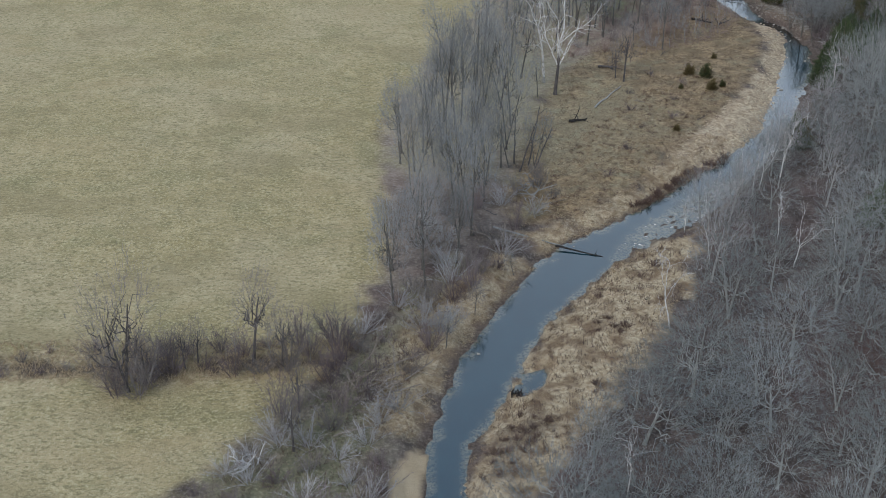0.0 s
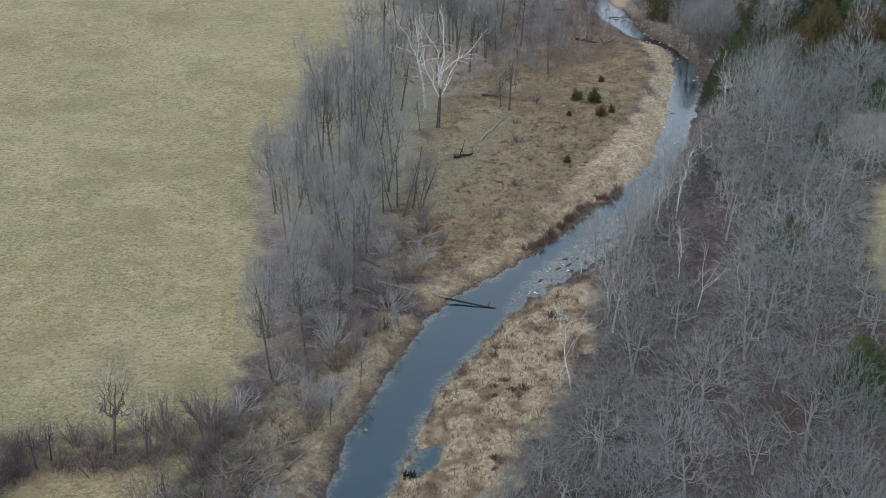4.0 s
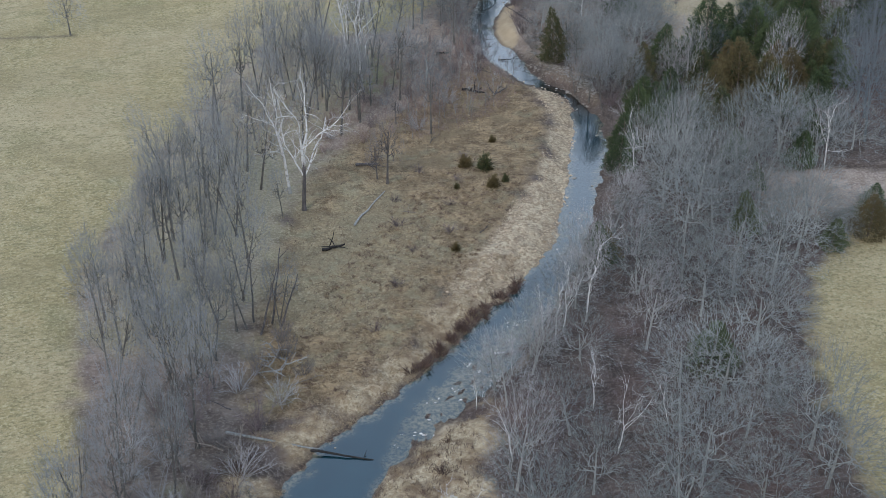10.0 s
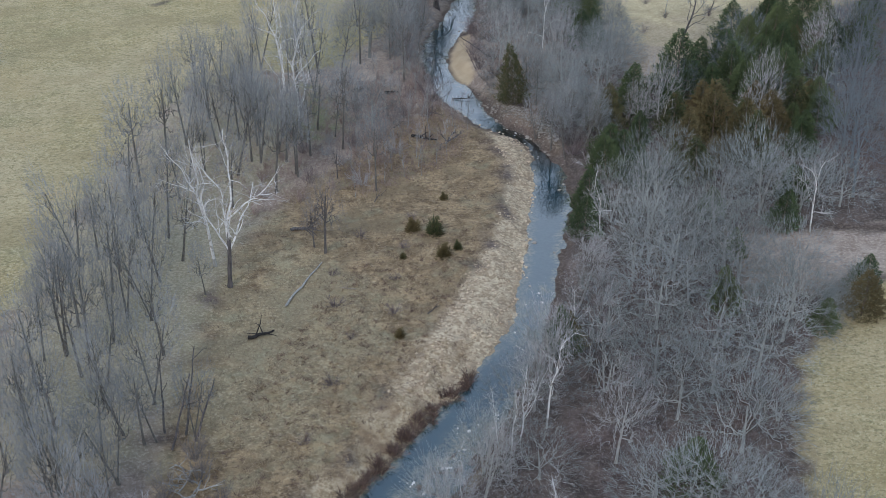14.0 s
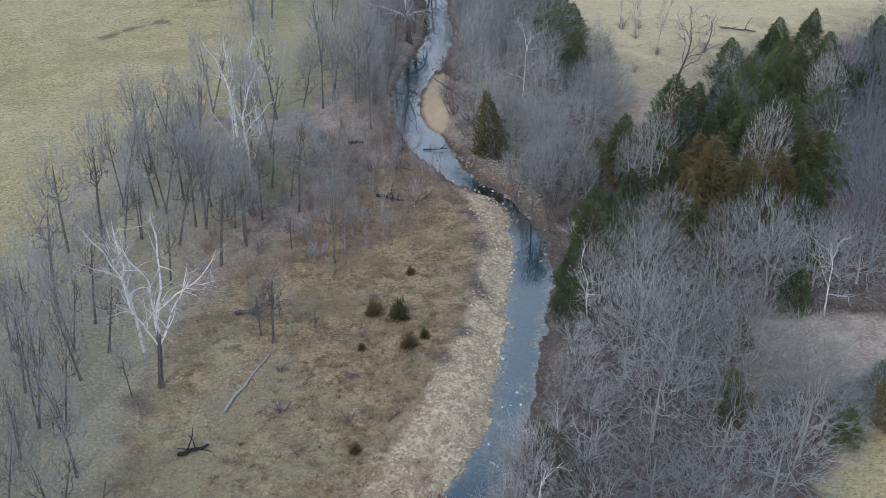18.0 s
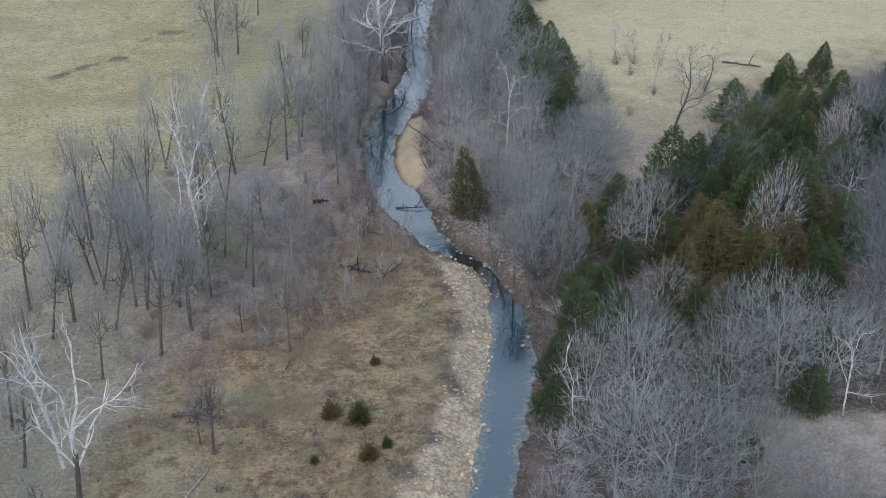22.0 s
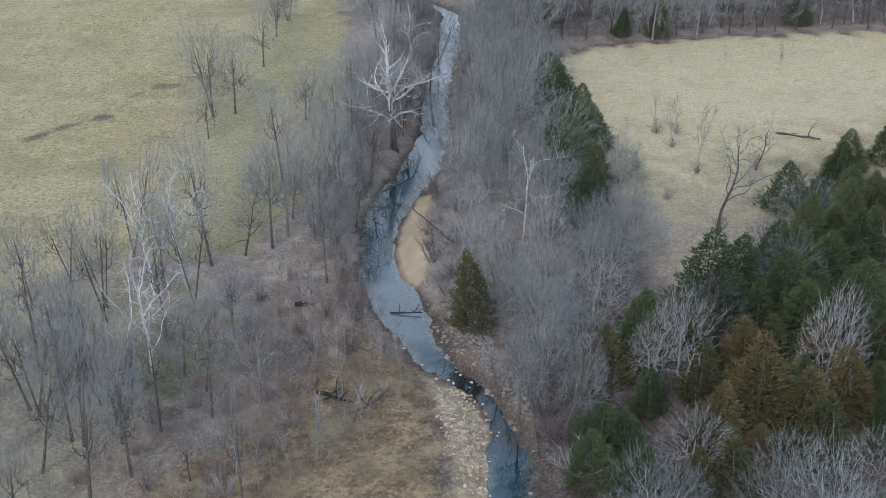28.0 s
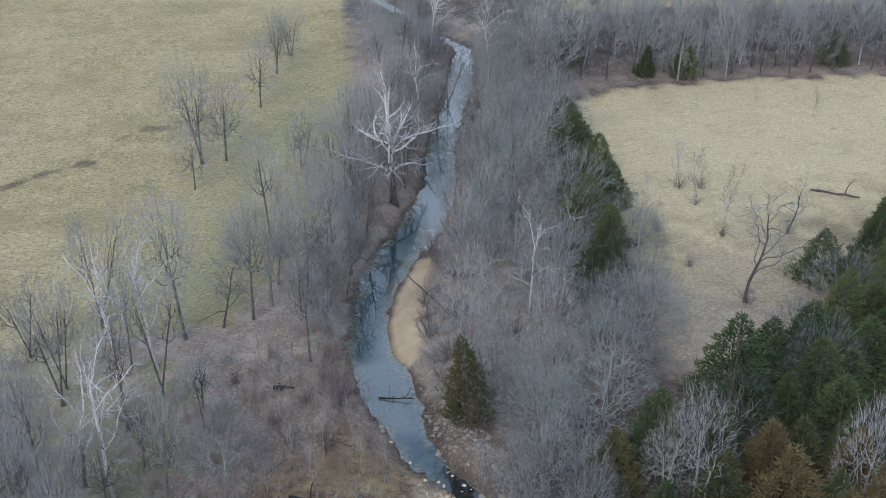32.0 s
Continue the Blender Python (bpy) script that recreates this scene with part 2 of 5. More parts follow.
# centre line of the creek: x, y, half width
CREEK = [(-60, -300, 3), (-12, -40, 2.5), (-6, 20, 2.2), (-3, 50, 2.0), (-0.5, 70, 1.8), (0, 78, 1.7), (0.4, 83.7, 1.8), (2.7, 90.3, 2.5), (4.8, 97, 2.9), (7.9, 104.3, 2.7),
         (12.8, 112.7, 3.3), (16.3, 117.7, 3.3), (21, 121.8, 3.0), (26, 126.4, 3.1), (31, 131.5, 3.2), (36.5, 138.5, 2.6),
         (43.9, 149.3, 1.7), (48.1, 159.2, 1.8), (51.2, 167, 1.8), (54, 174.8, 2.3), (55.2, 179, 1.9), (56, 183, 1.8), (56.3, 186.5, 1.0),
         (56.2, 190, 0.6), (55.2, 193.3, 0.75), (53.7, 195.6, 1.0), (52.2, 198.8, 1.5), (51.5, 203.3, 1.9), (50.7, 208.3, 2.4), (49.8, 213.6, 2.2), (50, 219, 1.9),
         (51, 224.8, 2.0), (54, 232, 2.2), (57.2, 237.9, 2.4), (59.8, 244.3, 2.1), (61.5, 249.2, 1.9), (62.8, 257.3, 1.7), (65.1, 267.6, 1.6),
         (69, 280, 1.6), (71.2, 291.5, 1.4), (72, 297, 0.9), (69.5, 302.5, 0.5)]
CREEK_END = [(62, 322, 0.8), (50, 340, 2.0), (20, 380, 2.0), (-40, 480, 2.5)]
FIELD_WEST = [(-2600, -2600), (-40, -2600), (-27, 72), (-19.8, 79), (-16.8, 84), (-13.5, 90), (-10, 95), (-9, 102), (-6.5, 112), (-7, 125), (-8, 145), (-7, 154), (-3, 172), (3, 189),
              (9, 207), (14, 217), (22, 219.5), (30, 219.3), (36.6, 220), (38.2, 226), (42, 229), (45.5, 235), (48.7, 243), (51, 258), (53, 271), (55, 300), (56, 330), (40, 352), (0, 400), (-60, 520), (-2600, 900)]
FIELD_EAST = [(57, -2600), (55, 80), (58, 108), (61, 121), (66, 133), (72, 140), (81, 147), (100, 151), (2600, 170), (2600, -2600)]
FIELD_NORTH = [(81, 230), (82.5, 220), (88, 216.5), (95, 219), (105, 224), (116, 229), (135, 236), (200, 240), (420, 230), (420, 262), (200, 268.5), (131, 271.3), (108, 272.9),
               (93, 272.9), (84.5, 269.4), (81, 260), (79, 245)]
FIELD_BEYOND = [(92, 309), (130, 306), (420, 305), (420, 420), (92, 420)]
SIDE_POOL = [(7.2, 90.7), (9.6, 92.5), (10.3, 95.3), (9.6, 96), (7.8, 94.4), (6.9, 92.4)]
WEST_FLOOR = [(12, 172), (20, 172), (30, 180), (40, 187), (50, 196), (50, 206), (47, 214), (48, 228), (52, 244), (49, 244), (40, 230), (32, 220), (24, 222), (16, 215), (8, 194)]
RUN = [(18.5, 116.2), (24, 119.5), (29, 124), (36, 131), (38, 137), (34, 136), (28, 129.5), (22, 123.6)]
NARROWS = [(52, 194), (54, 188), (56, 184), (60, 184), (59, 190), (55, 198)]
RAPID = [(54.5, 231), (58, 230.5), (60.5, 238), (57.5, 239)]
# west half of the upper pool, coloured darker for tree shade and reflections
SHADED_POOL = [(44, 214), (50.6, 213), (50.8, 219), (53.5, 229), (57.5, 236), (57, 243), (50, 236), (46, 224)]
RIFFLE = [(41, 146), (45, 144.5), (49, 153), (50, 158), (46, 157)]
GREEN_FIELD = [(26, 221), (36, 221), (39, 228), (45, 240), (49, 262), (52, 292), (44, 292), (38, 271), (31, 252), (26, 235)]
SCRUB = [(-27, 66), (-19.8, 79), (-16.8, 84), (-13.5, 90), (-9, 97), (-4, 108), (3, 117), (5, 112), (0, 101), (-3, 93), (-4.5, 84), (-7, 66)]
MOSS = [(28, 197), (33, 198), (33, 210), (29, 213), (27, 205)]
FIELD_TAIL = [(77, 205), (84, 203), (96, 208), (108, 222), (100, 228), (84, 232), (79, 228)]
BARE = [(67, 150), (85, 148), (110, 152), (110, 159), (85, 159), (70, 161)]
MEADOW = [(8, 124), (9, 140), (13, 155), (17, 170), (24, 180), (34, 190), (46, 203), (51, 195), (51, 184), (47, 171), (40, 156), (32, 145), (24, 132), (16, 124)]
WEST_WOOD = [(-10, 104), (-9, 125), (-10, 145), (-6, 172), (2, 192), (8, 210), (15, 219), (30, 220), (47, 214), (50, 196), (40, 187), (24, 180), (14, 160), (10, 140), (12, 126), (4, 118), (-3, 108)]
NORTH_FLOOR = [(78, 268), (84, 273), (93, 275), (108, 275), (131, 272), (190, 272), (190, 285), (131, 286), (90, 288), (76, 284)]
UPPER_FLOOR = [(46, 204), (36, 221), (41, 232), (46, 246), (49, 260), (51, 285), (54, 310), (68, 310), (82, 298), (76, 262), (72, 226), (70, 205), (60, 196), (56, 205)]
GREENS = [(11, 136), (21, 135), (30, 149), (32, 160), (24, 168), (17, 163), (12, 150)]
GREEN_WEST = [(-7, 138), (4, 134), (10, 145), (15, 160), (20, 178), (30, 200), (24, 222), (14, 217), (3, 189), (-4, 170)]
BAR_WEST = [(28, 140), (32.6, 146), (36, 152), (40, 158.4), (44.1, 163.7), (46.9, 169.8), (49.3, 176.5), (51, 183), (51.4, 190), (51.6, 195), (54, 194), (56, 188), (55, 180), (53, 173), (50.5, 166), (46.5, 157), (43, 149.5), (38, 142.5), (34, 138)]
BAR_LOW = [(8, 121), (12, 122.3), (16, 125.2), (20, 128.4), (24.7, 134), (29, 141.5), (33, 148), (38, 147), (32, 138), (26, 130), (18, 123), (12, 117)]
STRAW_WEST = [(-5.5, 84), (-3, 84), (-1.2, 89), (0.6, 95), (2.8, 101), (6.4, 108), (10, 115), (6, 115), (0, 108), (-4, 101), (-6.2, 93)]
RED_PATCH = [(2.5, 77), (6, 79), (9.5, 86), (7.5, 88), (4.5, 84)]
GULLY = [(10, 253.6), (15, 257), (19.5, 259), (20, 260), (14, 258), (9.5, 254.6)]
GULLY_EAST = [(76.5, 160.6), (81, 160), (85, 158.4), (92, 156.6), (100, 156), (100, 157.4), (92, 158), (85, 159.8), (81, 161.4), (77, 161.8)]
GULLY_NORTH = [(22.5, 266), (26, 268), (29.5, 268.6), (29, 270), (25, 269.4)]
DITCH = [(-140, 94), (-44, 93.4), (-31, 93), (-20, 93.8), (-9, 94.8), (-9, 96.4), (-20, 95.6), (-31, 94.8), (-44, 95.2), (-140, 96)]
# thin dark line across the far west field
FIELD_LINE = [(-75, 232.6), (-35, 230), (-14, 228), (-13.8, 228.8), (-35, 230.9), (-75, 233.6)]
BAR_EAST = [(1, 76), (3.4, 86), (7, 96), (10.5, 104), (15.5, 111), (21.5, 118.5), (29, 121), (24, 106), (17, 92), (9, 79), (5, 74)]
RUBBLE = [(53.4, 208), (53.8, 200), (54.2, 197.3), (56, 194.5), (57, 190.5), (58, 186.5), (59.6, 188), (59.7, 193), (58.2, 197.5), (56.4, 202), (55, 209)]
SANDBAR = [(51.9, 212.9), (51.8, 218.5), (53.3, 224.1), (56.3, 231.3), (58.3, 231.8), (56.7, 226.9), (55.2, 219.2), (54.2, 213.3), (53, 211.6)]
SPIT = [(-4.5, 76), (-4.5, 79), (-2.2, 83.2), (-1.2, 82.5), (-1.9, 78), (-2, 75)]


def smooth(v, lo, hi):
    s = np.clip((v - lo) / (hi - lo), 0, 1)
    return s * s * (3 - 2 * s)


def wave(x, y, size, seed):
    """Cheap smooth noise of about -1 to 1 at a size in metres."""
    rng = np.random.default_rng(seed)
    out = np.zeros_like(x)
    for k in range(5):
        a, p, f = rng.uniform(0, 6.28), rng.uniform(0, 6.28), rng.uniform(0.6, 1.9)
        out += np.sin((x * math.cos(a) + y * math.sin(a)) * 6.283 * f / size + p + 1.3 * np.sin((y * math.cos(a) - x * math.sin(a)) * 4.1 * f / size))
    return out / 3.2


def side(x, y, poly):
    """Signed distance to a polygon, positive inside."""
    inside, best = np.zeros(x.shape, bool), np.full(x.shape, 1e9)
    n = len(poly)
    for i in range(n):
        (ax, ay), (bx, by) = poly[i], poly[(i + 1) % n]
        dx, dy = bx - ax, by - ay
        t = np.clip(((x - ax) * dx + (y - ay) * dy) / (dx * dx + dy * dy), 0, 1)
        best = np.minimum(best, np.hypot(x - ax - t * dx, y - ay - t * dy))
        if ay != by:
            inside ^= ((ay > y) != (by > y)) & (x < (bx - ax) * (y - ay) / (by - ay) + ax)
    return np.where(inside, best, -best)


def smoothed(points, n=6):
    """A Catmull-Rom line through the points."""
    p = np.array(points, float)
    p = np.vstack([2 * p[0] - p[1], p, 2 * p[-1] - p[-2]])
    out = []
    for i in range(1, len(p) - 2):
        for s in np.arange(n) / n:
            a, b, c, d = p[i - 1], p[i], p[i + 1], p[i + 2]
            out.append(0.5 * (2 * b + (c - a) * s + (2 * a - 5 * b + 4 * c - d) * s * s + (3 * b - a - 3 * c + d) * s ** 3))
    return np.array(out + [p[-2]])


LINE = smoothed(CREEK + CREEK_END, 4)


def creek_gap(x, y):
    """Metres from the water's edge, negative in the creek, and on which bank (1 east)."""
    best, which = np.full(x.shape, 1e9), np.zeros(x.shape)
    for (ax, ay, aw), (bx, by, bw) in zip(LINE[:-1], LINE[1:]):
        dx, dy = bx - ax, by - ay
        t = np.clip(((x - ax) * dx + (y - ay) * dy) / (dx * dx + dy * dy), 0, 1)
        d = np.hypot(x - ax - t * dx, y - ay - t * dy) - (aw + t * (bw - aw))
        near = d < best
        which = np.where(near, np.where(dx * (y - ay) - dy * (x - ax) < 0, 1.0, 0.0), which)
        best = np.minimum(best, d)
    return best, which


def lie(x, y):
    """Height of the land, the gap to the water and the bank."""
    x, y = np.asarray(x, float), np.asarray(y, float)
    gap, east = creek_gap(x, y)
    ragged = gap + 0.35 * wave(x, y, 5.0, 3) + 0.25 * wave(x, y, 1.9, 4)
    z = 0.22 * wave(x, y, 28, 5) + 0.07 * wave(x, y, 6, 6)
    bank = np.where(east > 0.5, 3.2, 3.6) + 1.2 * wave(x, y, 22, 8)
    rise = smooth(ragged, 0.0, np.maximum(bank, 1.5))
    z = LEVEL + (z - LEVEL) * rise - np.where(ragged < 0, 0.9 * smooth(-ragged, 0, 1.6), 0)
    for poly, top in ((SANDBAR, LEVEL + 0.22), (SPIT, LEVEL + 0.2), (RUBBLE, LEVEL + 0.1 + 1.3 * smooth(ragged, 0.1, 1.5))):
        s = smooth(side(x, y, poly) + 0.15 * wave(x, y, 3, 9), -0.8, 0.9)
        z = z + (np.maximum(z, top) - z) * s
    shoal_lift = LEVEL - 0.05 + 0.09 * wave(x, y, 2.2, 13) + 0.07 * wave(x, y, 1.3, 14)
    for poly in (RUN,):
        z = z + (np.maximum(z, shoal_lift) - z) * smooth(side(x, y, poly), -0.4, 1.0)
    dip = smooth(side(x, y, SIDE_POOL) + 0.15 * wave(x, y, 2, 10), -0.7, 0.6)
    return z + (np.minimum(z, LEVEL - 0.25) - z) * dip, ragged, east


def solid(name, verts, faces, material, smooth_shade=False):
    """A mesh from arrays; all faces have the same number of corners."""
    me = bpy.data.meshes.new(name)
    verts, faces = np.asarray(verts, np.float32), np.asarray(faces, np.int32)
    k = faces.shape[1]
    me.vertices.add(len(verts))
    me.vertices.foreach_set("co", verts.ravel())
    me.loops.add(faces.size)
    me.loops.foreach_set("vertex_index", faces.ravel())
    me.polygons.add(len(faces))
    me.polygons.foreach_set("loop_start", np.arange(len(faces), dtype=np.int32) * k)
    me.update(calc_edges=True)
    me.polygons.foreach_set("use_smooth", np.full(len(faces), smooth_shade))
    me.materials.append(material)
    return me


def grid_mesh(name, xs, ys, zs, material):
    nx, ny = len(xs), len(ys)
    gx, gy = np.meshgrid(xs, ys)
    i = (np.arange(ny - 1)[:, None] * nx + np.arange(nx - 1)[None]).ravel()
    return solid(name, np.stack([gx.ravel(), gy.ravel(), zs.ravel()], 1), np.stack([i, i + 1, i + 1 + nx, i + nx], 1), material, True)


def graded(lo, hi, step, far):
    mid = list(np.arange(lo, hi + step / 2, step))
    out, d = [], step
    while not out or out[-1] < far:
        d *= 1.35
        out.append((out[-1] if out else 0) + d)
    return np.array([lo - v for v in reversed(out)] + mid + [hi + v for v in out])


def build_ground():
    xs, ys = graded(-45, 140, 0.62, 2400), graded(62, 335, 0.62, 2400)
    gx, gy = np.meshgrid(xs, ys)
    z, gap, east = lie(gx, gy)
    me = grid_mesh("ground", xs, ys, z, GROUND)
    rag = 1.1 * wave(gx, gy, 9, 11) + 0.6 * wave(gx, gy, 3.1, 12)

    def zone(poly, soft=1.2, ragged=1.0, grown=0.0):
        return smooth(side(gx, gy, poly) + grown + rag * ragged, -soft, soft)

    open_north = smooth(gy - 0.22 * (gx - 85) + 4 * rag, 220, 240)
    masks = {
        "field": np.maximum.reduce([zone(FIELD_WEST, 1.3, 0.8), zone(FIELD_EAST, 0.9, 0.9, 1.6), zone(FIELD_NORTH, 1.0, 0.9, 1.0) * (0.45 + 0.55 * open_north), zone(FIELD_BEYOND, 2.0)]),
        "duff": np.maximum.reduce([zone(WEST_FLOOR, 2.5, 1.5), zone(WEST_WOOD, 2.5, 1.5) * (0.3 + 0.6 * smooth(gy, 116, 165)), 0.85 * zone(UPPER_FLOOR, 2.5, 2.5), 0.55 * zone(NORTH_FLOOR, 2.0, 1.5), 0.12 * zone(SCRUB, 1.5, 1.5), zone(BARE, 2.0), 0.7 * zone(FIELD_TAIL, 2.5, 1.5)]),
        "hay": np.maximum(zone(FIELD_NORTH, 1.4, 1.0, 0.8) * (0.15 + 0.85 * open_north), 0.25 * zone(FIELD_TAIL, 2.0, 1.5)),
        "meadow": zone(MEADOW, 2.0),
        "green": np.maximum.reduce([0.38 * zone(GREENS, 3.0, 2.6), 0.65 * zone(GREEN_WEST, 4.0, 2.0), 0.35 * zone(SCRUB, 1.5, 1.5), 0.25 * zone(GREEN_FIELD, 3.0, 2.0)]),
        "moss": np.maximum.reduce([0.3 * zone(SCRUB, 0.5, 2.6, -2.2), 0.7 * zone(MOSS, 2.5, 2.0), 0.15 * zone(GREEN_FIELD, 3.0, 2.5)]),
        "straw": np.maximum.reduce([zone(BAR_EAST, 1.0), 0.9 * zone(BAR_LOW, 1.2), 0.8 * zone(STRAW_WEST, 1.2), 0.08 * zone(RUBBLE, 1.0, 1.2), 0.4 * smooth(side(gx, gy, HEDGE) + rag, -1, 1.4)]),
        "gravel": np.maximum.reduce([zone(BAR_WEST, 0.8, 0.7), 0.12 * zone(RUBBLE, 1.0, 0.9), 0.5 * zone(RUN, 0.8, 0.4)]),
        "mud": np.maximum.reduce([smooth(gap, 1.0, 0.3) * (1 - zone(BAR_WEST, 0.8, 0.7) * 0.85) * (1 - zone(BAR_EAST, 1.0) * 0.85) * (1 - zone(STRAW_WEST, 1.0) * 0.15),
                                  0.6 * zone(RED_PATCH, 1.2, 1.0), 0.75 * zone(GULLY, 0.3, 0.55), 0.6 * zone(GULLY_NORTH, 0.3, 0.55), zone(GULLY_EAST, 0.3, 0.5), 0.9 * zone(DITCH, 0.5, 0.7), 0.6 * zone(FIELD_LINE, 0.5, 0.2)]),
        "sand": np.maximum(zone(SANDBAR, 0.3, 0.1), zone(SPIT, 0.3, 0.1)),
        "bed": smooth(z, LEVEL - 0.02, LEVEL - 0.25),
    }
    for key, val in masks.items():
        me.attributes.new(key, "FLOAT", "POINT").data.foreach_set("value", np.ascontiguousarray(val.ravel(), np.float32))
    return tagged(new("ground", me), "hay fields, brown meadow and leaf-littered woods on a creek floodplain", "ground", kind="structure")


HEDGE = [(-140, 92), (-44, 92), (-31, 91), (-20, 92), (-10, 93), (-8, 99), (-21, 98), (-32, 97.5), (-44, 97), (-140, 99)]
GROUND_SHEET = build_ground()


def build_water():
    xs, ys = graded(-10, 80, 0.8, 100), graded(66, 316, 0.8, 400)
    gx, gy = np.meshgrid(xs, ys)
    z = lie(gx, gy)[0]
    me = grid_mesh("water", xs, ys, np.full((len(ys), len(xs)), LEVEL), WATER)
    depth = LEVEL - z
    shallow = 0.7 * (1 - smooth(depth + 0.10 * wave(gx, gy, 3, 31), 0.0, 0.34))
    shallow *= 1 - 0.85 * smooth(side(gx, gy, NARROWS), -2.0, 0.5)
    swift = np.zeros_like(gx)
    for poly in (RUN, RIFFLE, NARROWS, RAPID):
        s = smooth(side(gx, gy, poly) + 0.5 * wave(gx, gy, 3, 32), -0.8, 1.0)
        patch = wave(gx, gy, 2.6, 33) + 0.6 * wave(gx, gy, 1.3, 34) + (0.7 if poly is RUN else 0.0)
        shallow = np.maximum(shallow, (0.05 if poly is NARROWS else 0.8) * s * smooth(patch, -0.3, 0.7))
        swift = np.maximum(swift, s * (0.3 if poly is NARROWS else 1.0))
    # pale silt held back here, so tree shade and reflections are painted in
    pool_shade = smooth(side(gx, gy, SHADED_POOL) + 0.4 * wave(gx, gy, 4, 35), -1.0, 1.0)
    silt = np.maximum(0.75 * smooth(gy + 2 * wave(gx, gy, 7, 36), 197, 206) * (1 - 0.9 * pool_shade), 0.4 * smooth(gy, 140, 150) * smooth(gy, 176, 170))
    # painted shade and dark reflection over the narrows
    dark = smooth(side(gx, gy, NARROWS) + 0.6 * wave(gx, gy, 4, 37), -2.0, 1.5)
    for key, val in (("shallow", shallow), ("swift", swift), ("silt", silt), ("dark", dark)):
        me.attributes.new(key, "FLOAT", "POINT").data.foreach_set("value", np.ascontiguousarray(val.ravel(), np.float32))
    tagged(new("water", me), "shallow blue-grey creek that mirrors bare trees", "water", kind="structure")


build_water()


# ---- trees ----
def frames_along(p):
    """Tangents and two normals along a polyline."""
    t = np.gradient(p, axis=0)
    t /= np.linalg.norm(t, axis=1)[:, None] + 1e-9
    u = np.cross(t, (0.31, 0.95, 0.05))
    u /= np.linalg.norm(u, axis=1)[:, None] + 1e-9
    return u, np.cross(t, u)


class Tubes:
    """Gathers tapered tubes and spikes as triangles."""

    def __init__(self):
        self.v, self.f, self.n = [], [], 0

    def tube(self, p, r, k):
        u, w = frames_along(p)
        ang = np.arange(k) * 2 * math.pi / k
        ring = p[:, None] + r[:, None, None] * (u[:, None] * np.cos(ang)[None, :, None] + w[:, None] * np.sin(ang)[None, :, None])
        m = len(p)
        i, j = np.meshgrid(np.arange(m - 1), np.arange(k), indexing="ij")
        a, b = i * k + j, i * k + (j + 1) % k
        self.v.append(ring.reshape(-1, 3))
        self.f.append(np.concatenate([np.stack([a, b, b + k], -1).reshape(-1, 3), np.stack([a, b + k, a + k], -1).reshape(-1, 3)]) + self.n)
        self.n += m * k

    def spikes(self, base, tip, r):
        """Thin three-sided spikes, many at once."""
        base, tip = np.asarray(base), np.asarray(tip)
        t = tip - base
        t /= np.linalg.norm(t, axis=1)[:, None] + 1e-9
        u = np.cross(t, (0.21, 0.37, 0.9))
        u /= np.linalg.norm(u, axis=1)[:, None] + 1e-9
        w = np.cross(t, u)
        r = np.broadcast_to(np.asarray(r, float), (len(base),))[:, None]
        pts = np.stack([base + r * u, base + r * (-0.5 * u + 0.866 * w), base + r * (-0.5 * u - 0.866 * w), tip], 1)
        n = len(base)
        o = np.arange(n)[:, None] * 4 + self.n
        self.f.append(np.concatenate([np.concatenate([o, o + 1, o + 3], 1), np.concatenate([o + 1, o + 2, o + 3], 1), np.concatenate([o + 2, o, o + 3], 1)]))
        self.v.append(pts.reshape(-1, 3))
        self.n += 4 * n

    def mesh(self, name, material):
        return solid(name, np.concatenate(self.v), np.concatenate(self.f), material)


def bough(rng, start, way, length, n, wander, lift):
    """A crooked line that starts along way and bends upward by lift."""
    p, d = [np.array(start, float)], np.array(way, float)
    for _ in range(n):
        d = d + rng.normal(0, wander, 3) + np.array([0, 0, lift])
        d /= np.linalg.norm(d)
        p.append(p[-1] + d * length / n)
    return np.array(p)


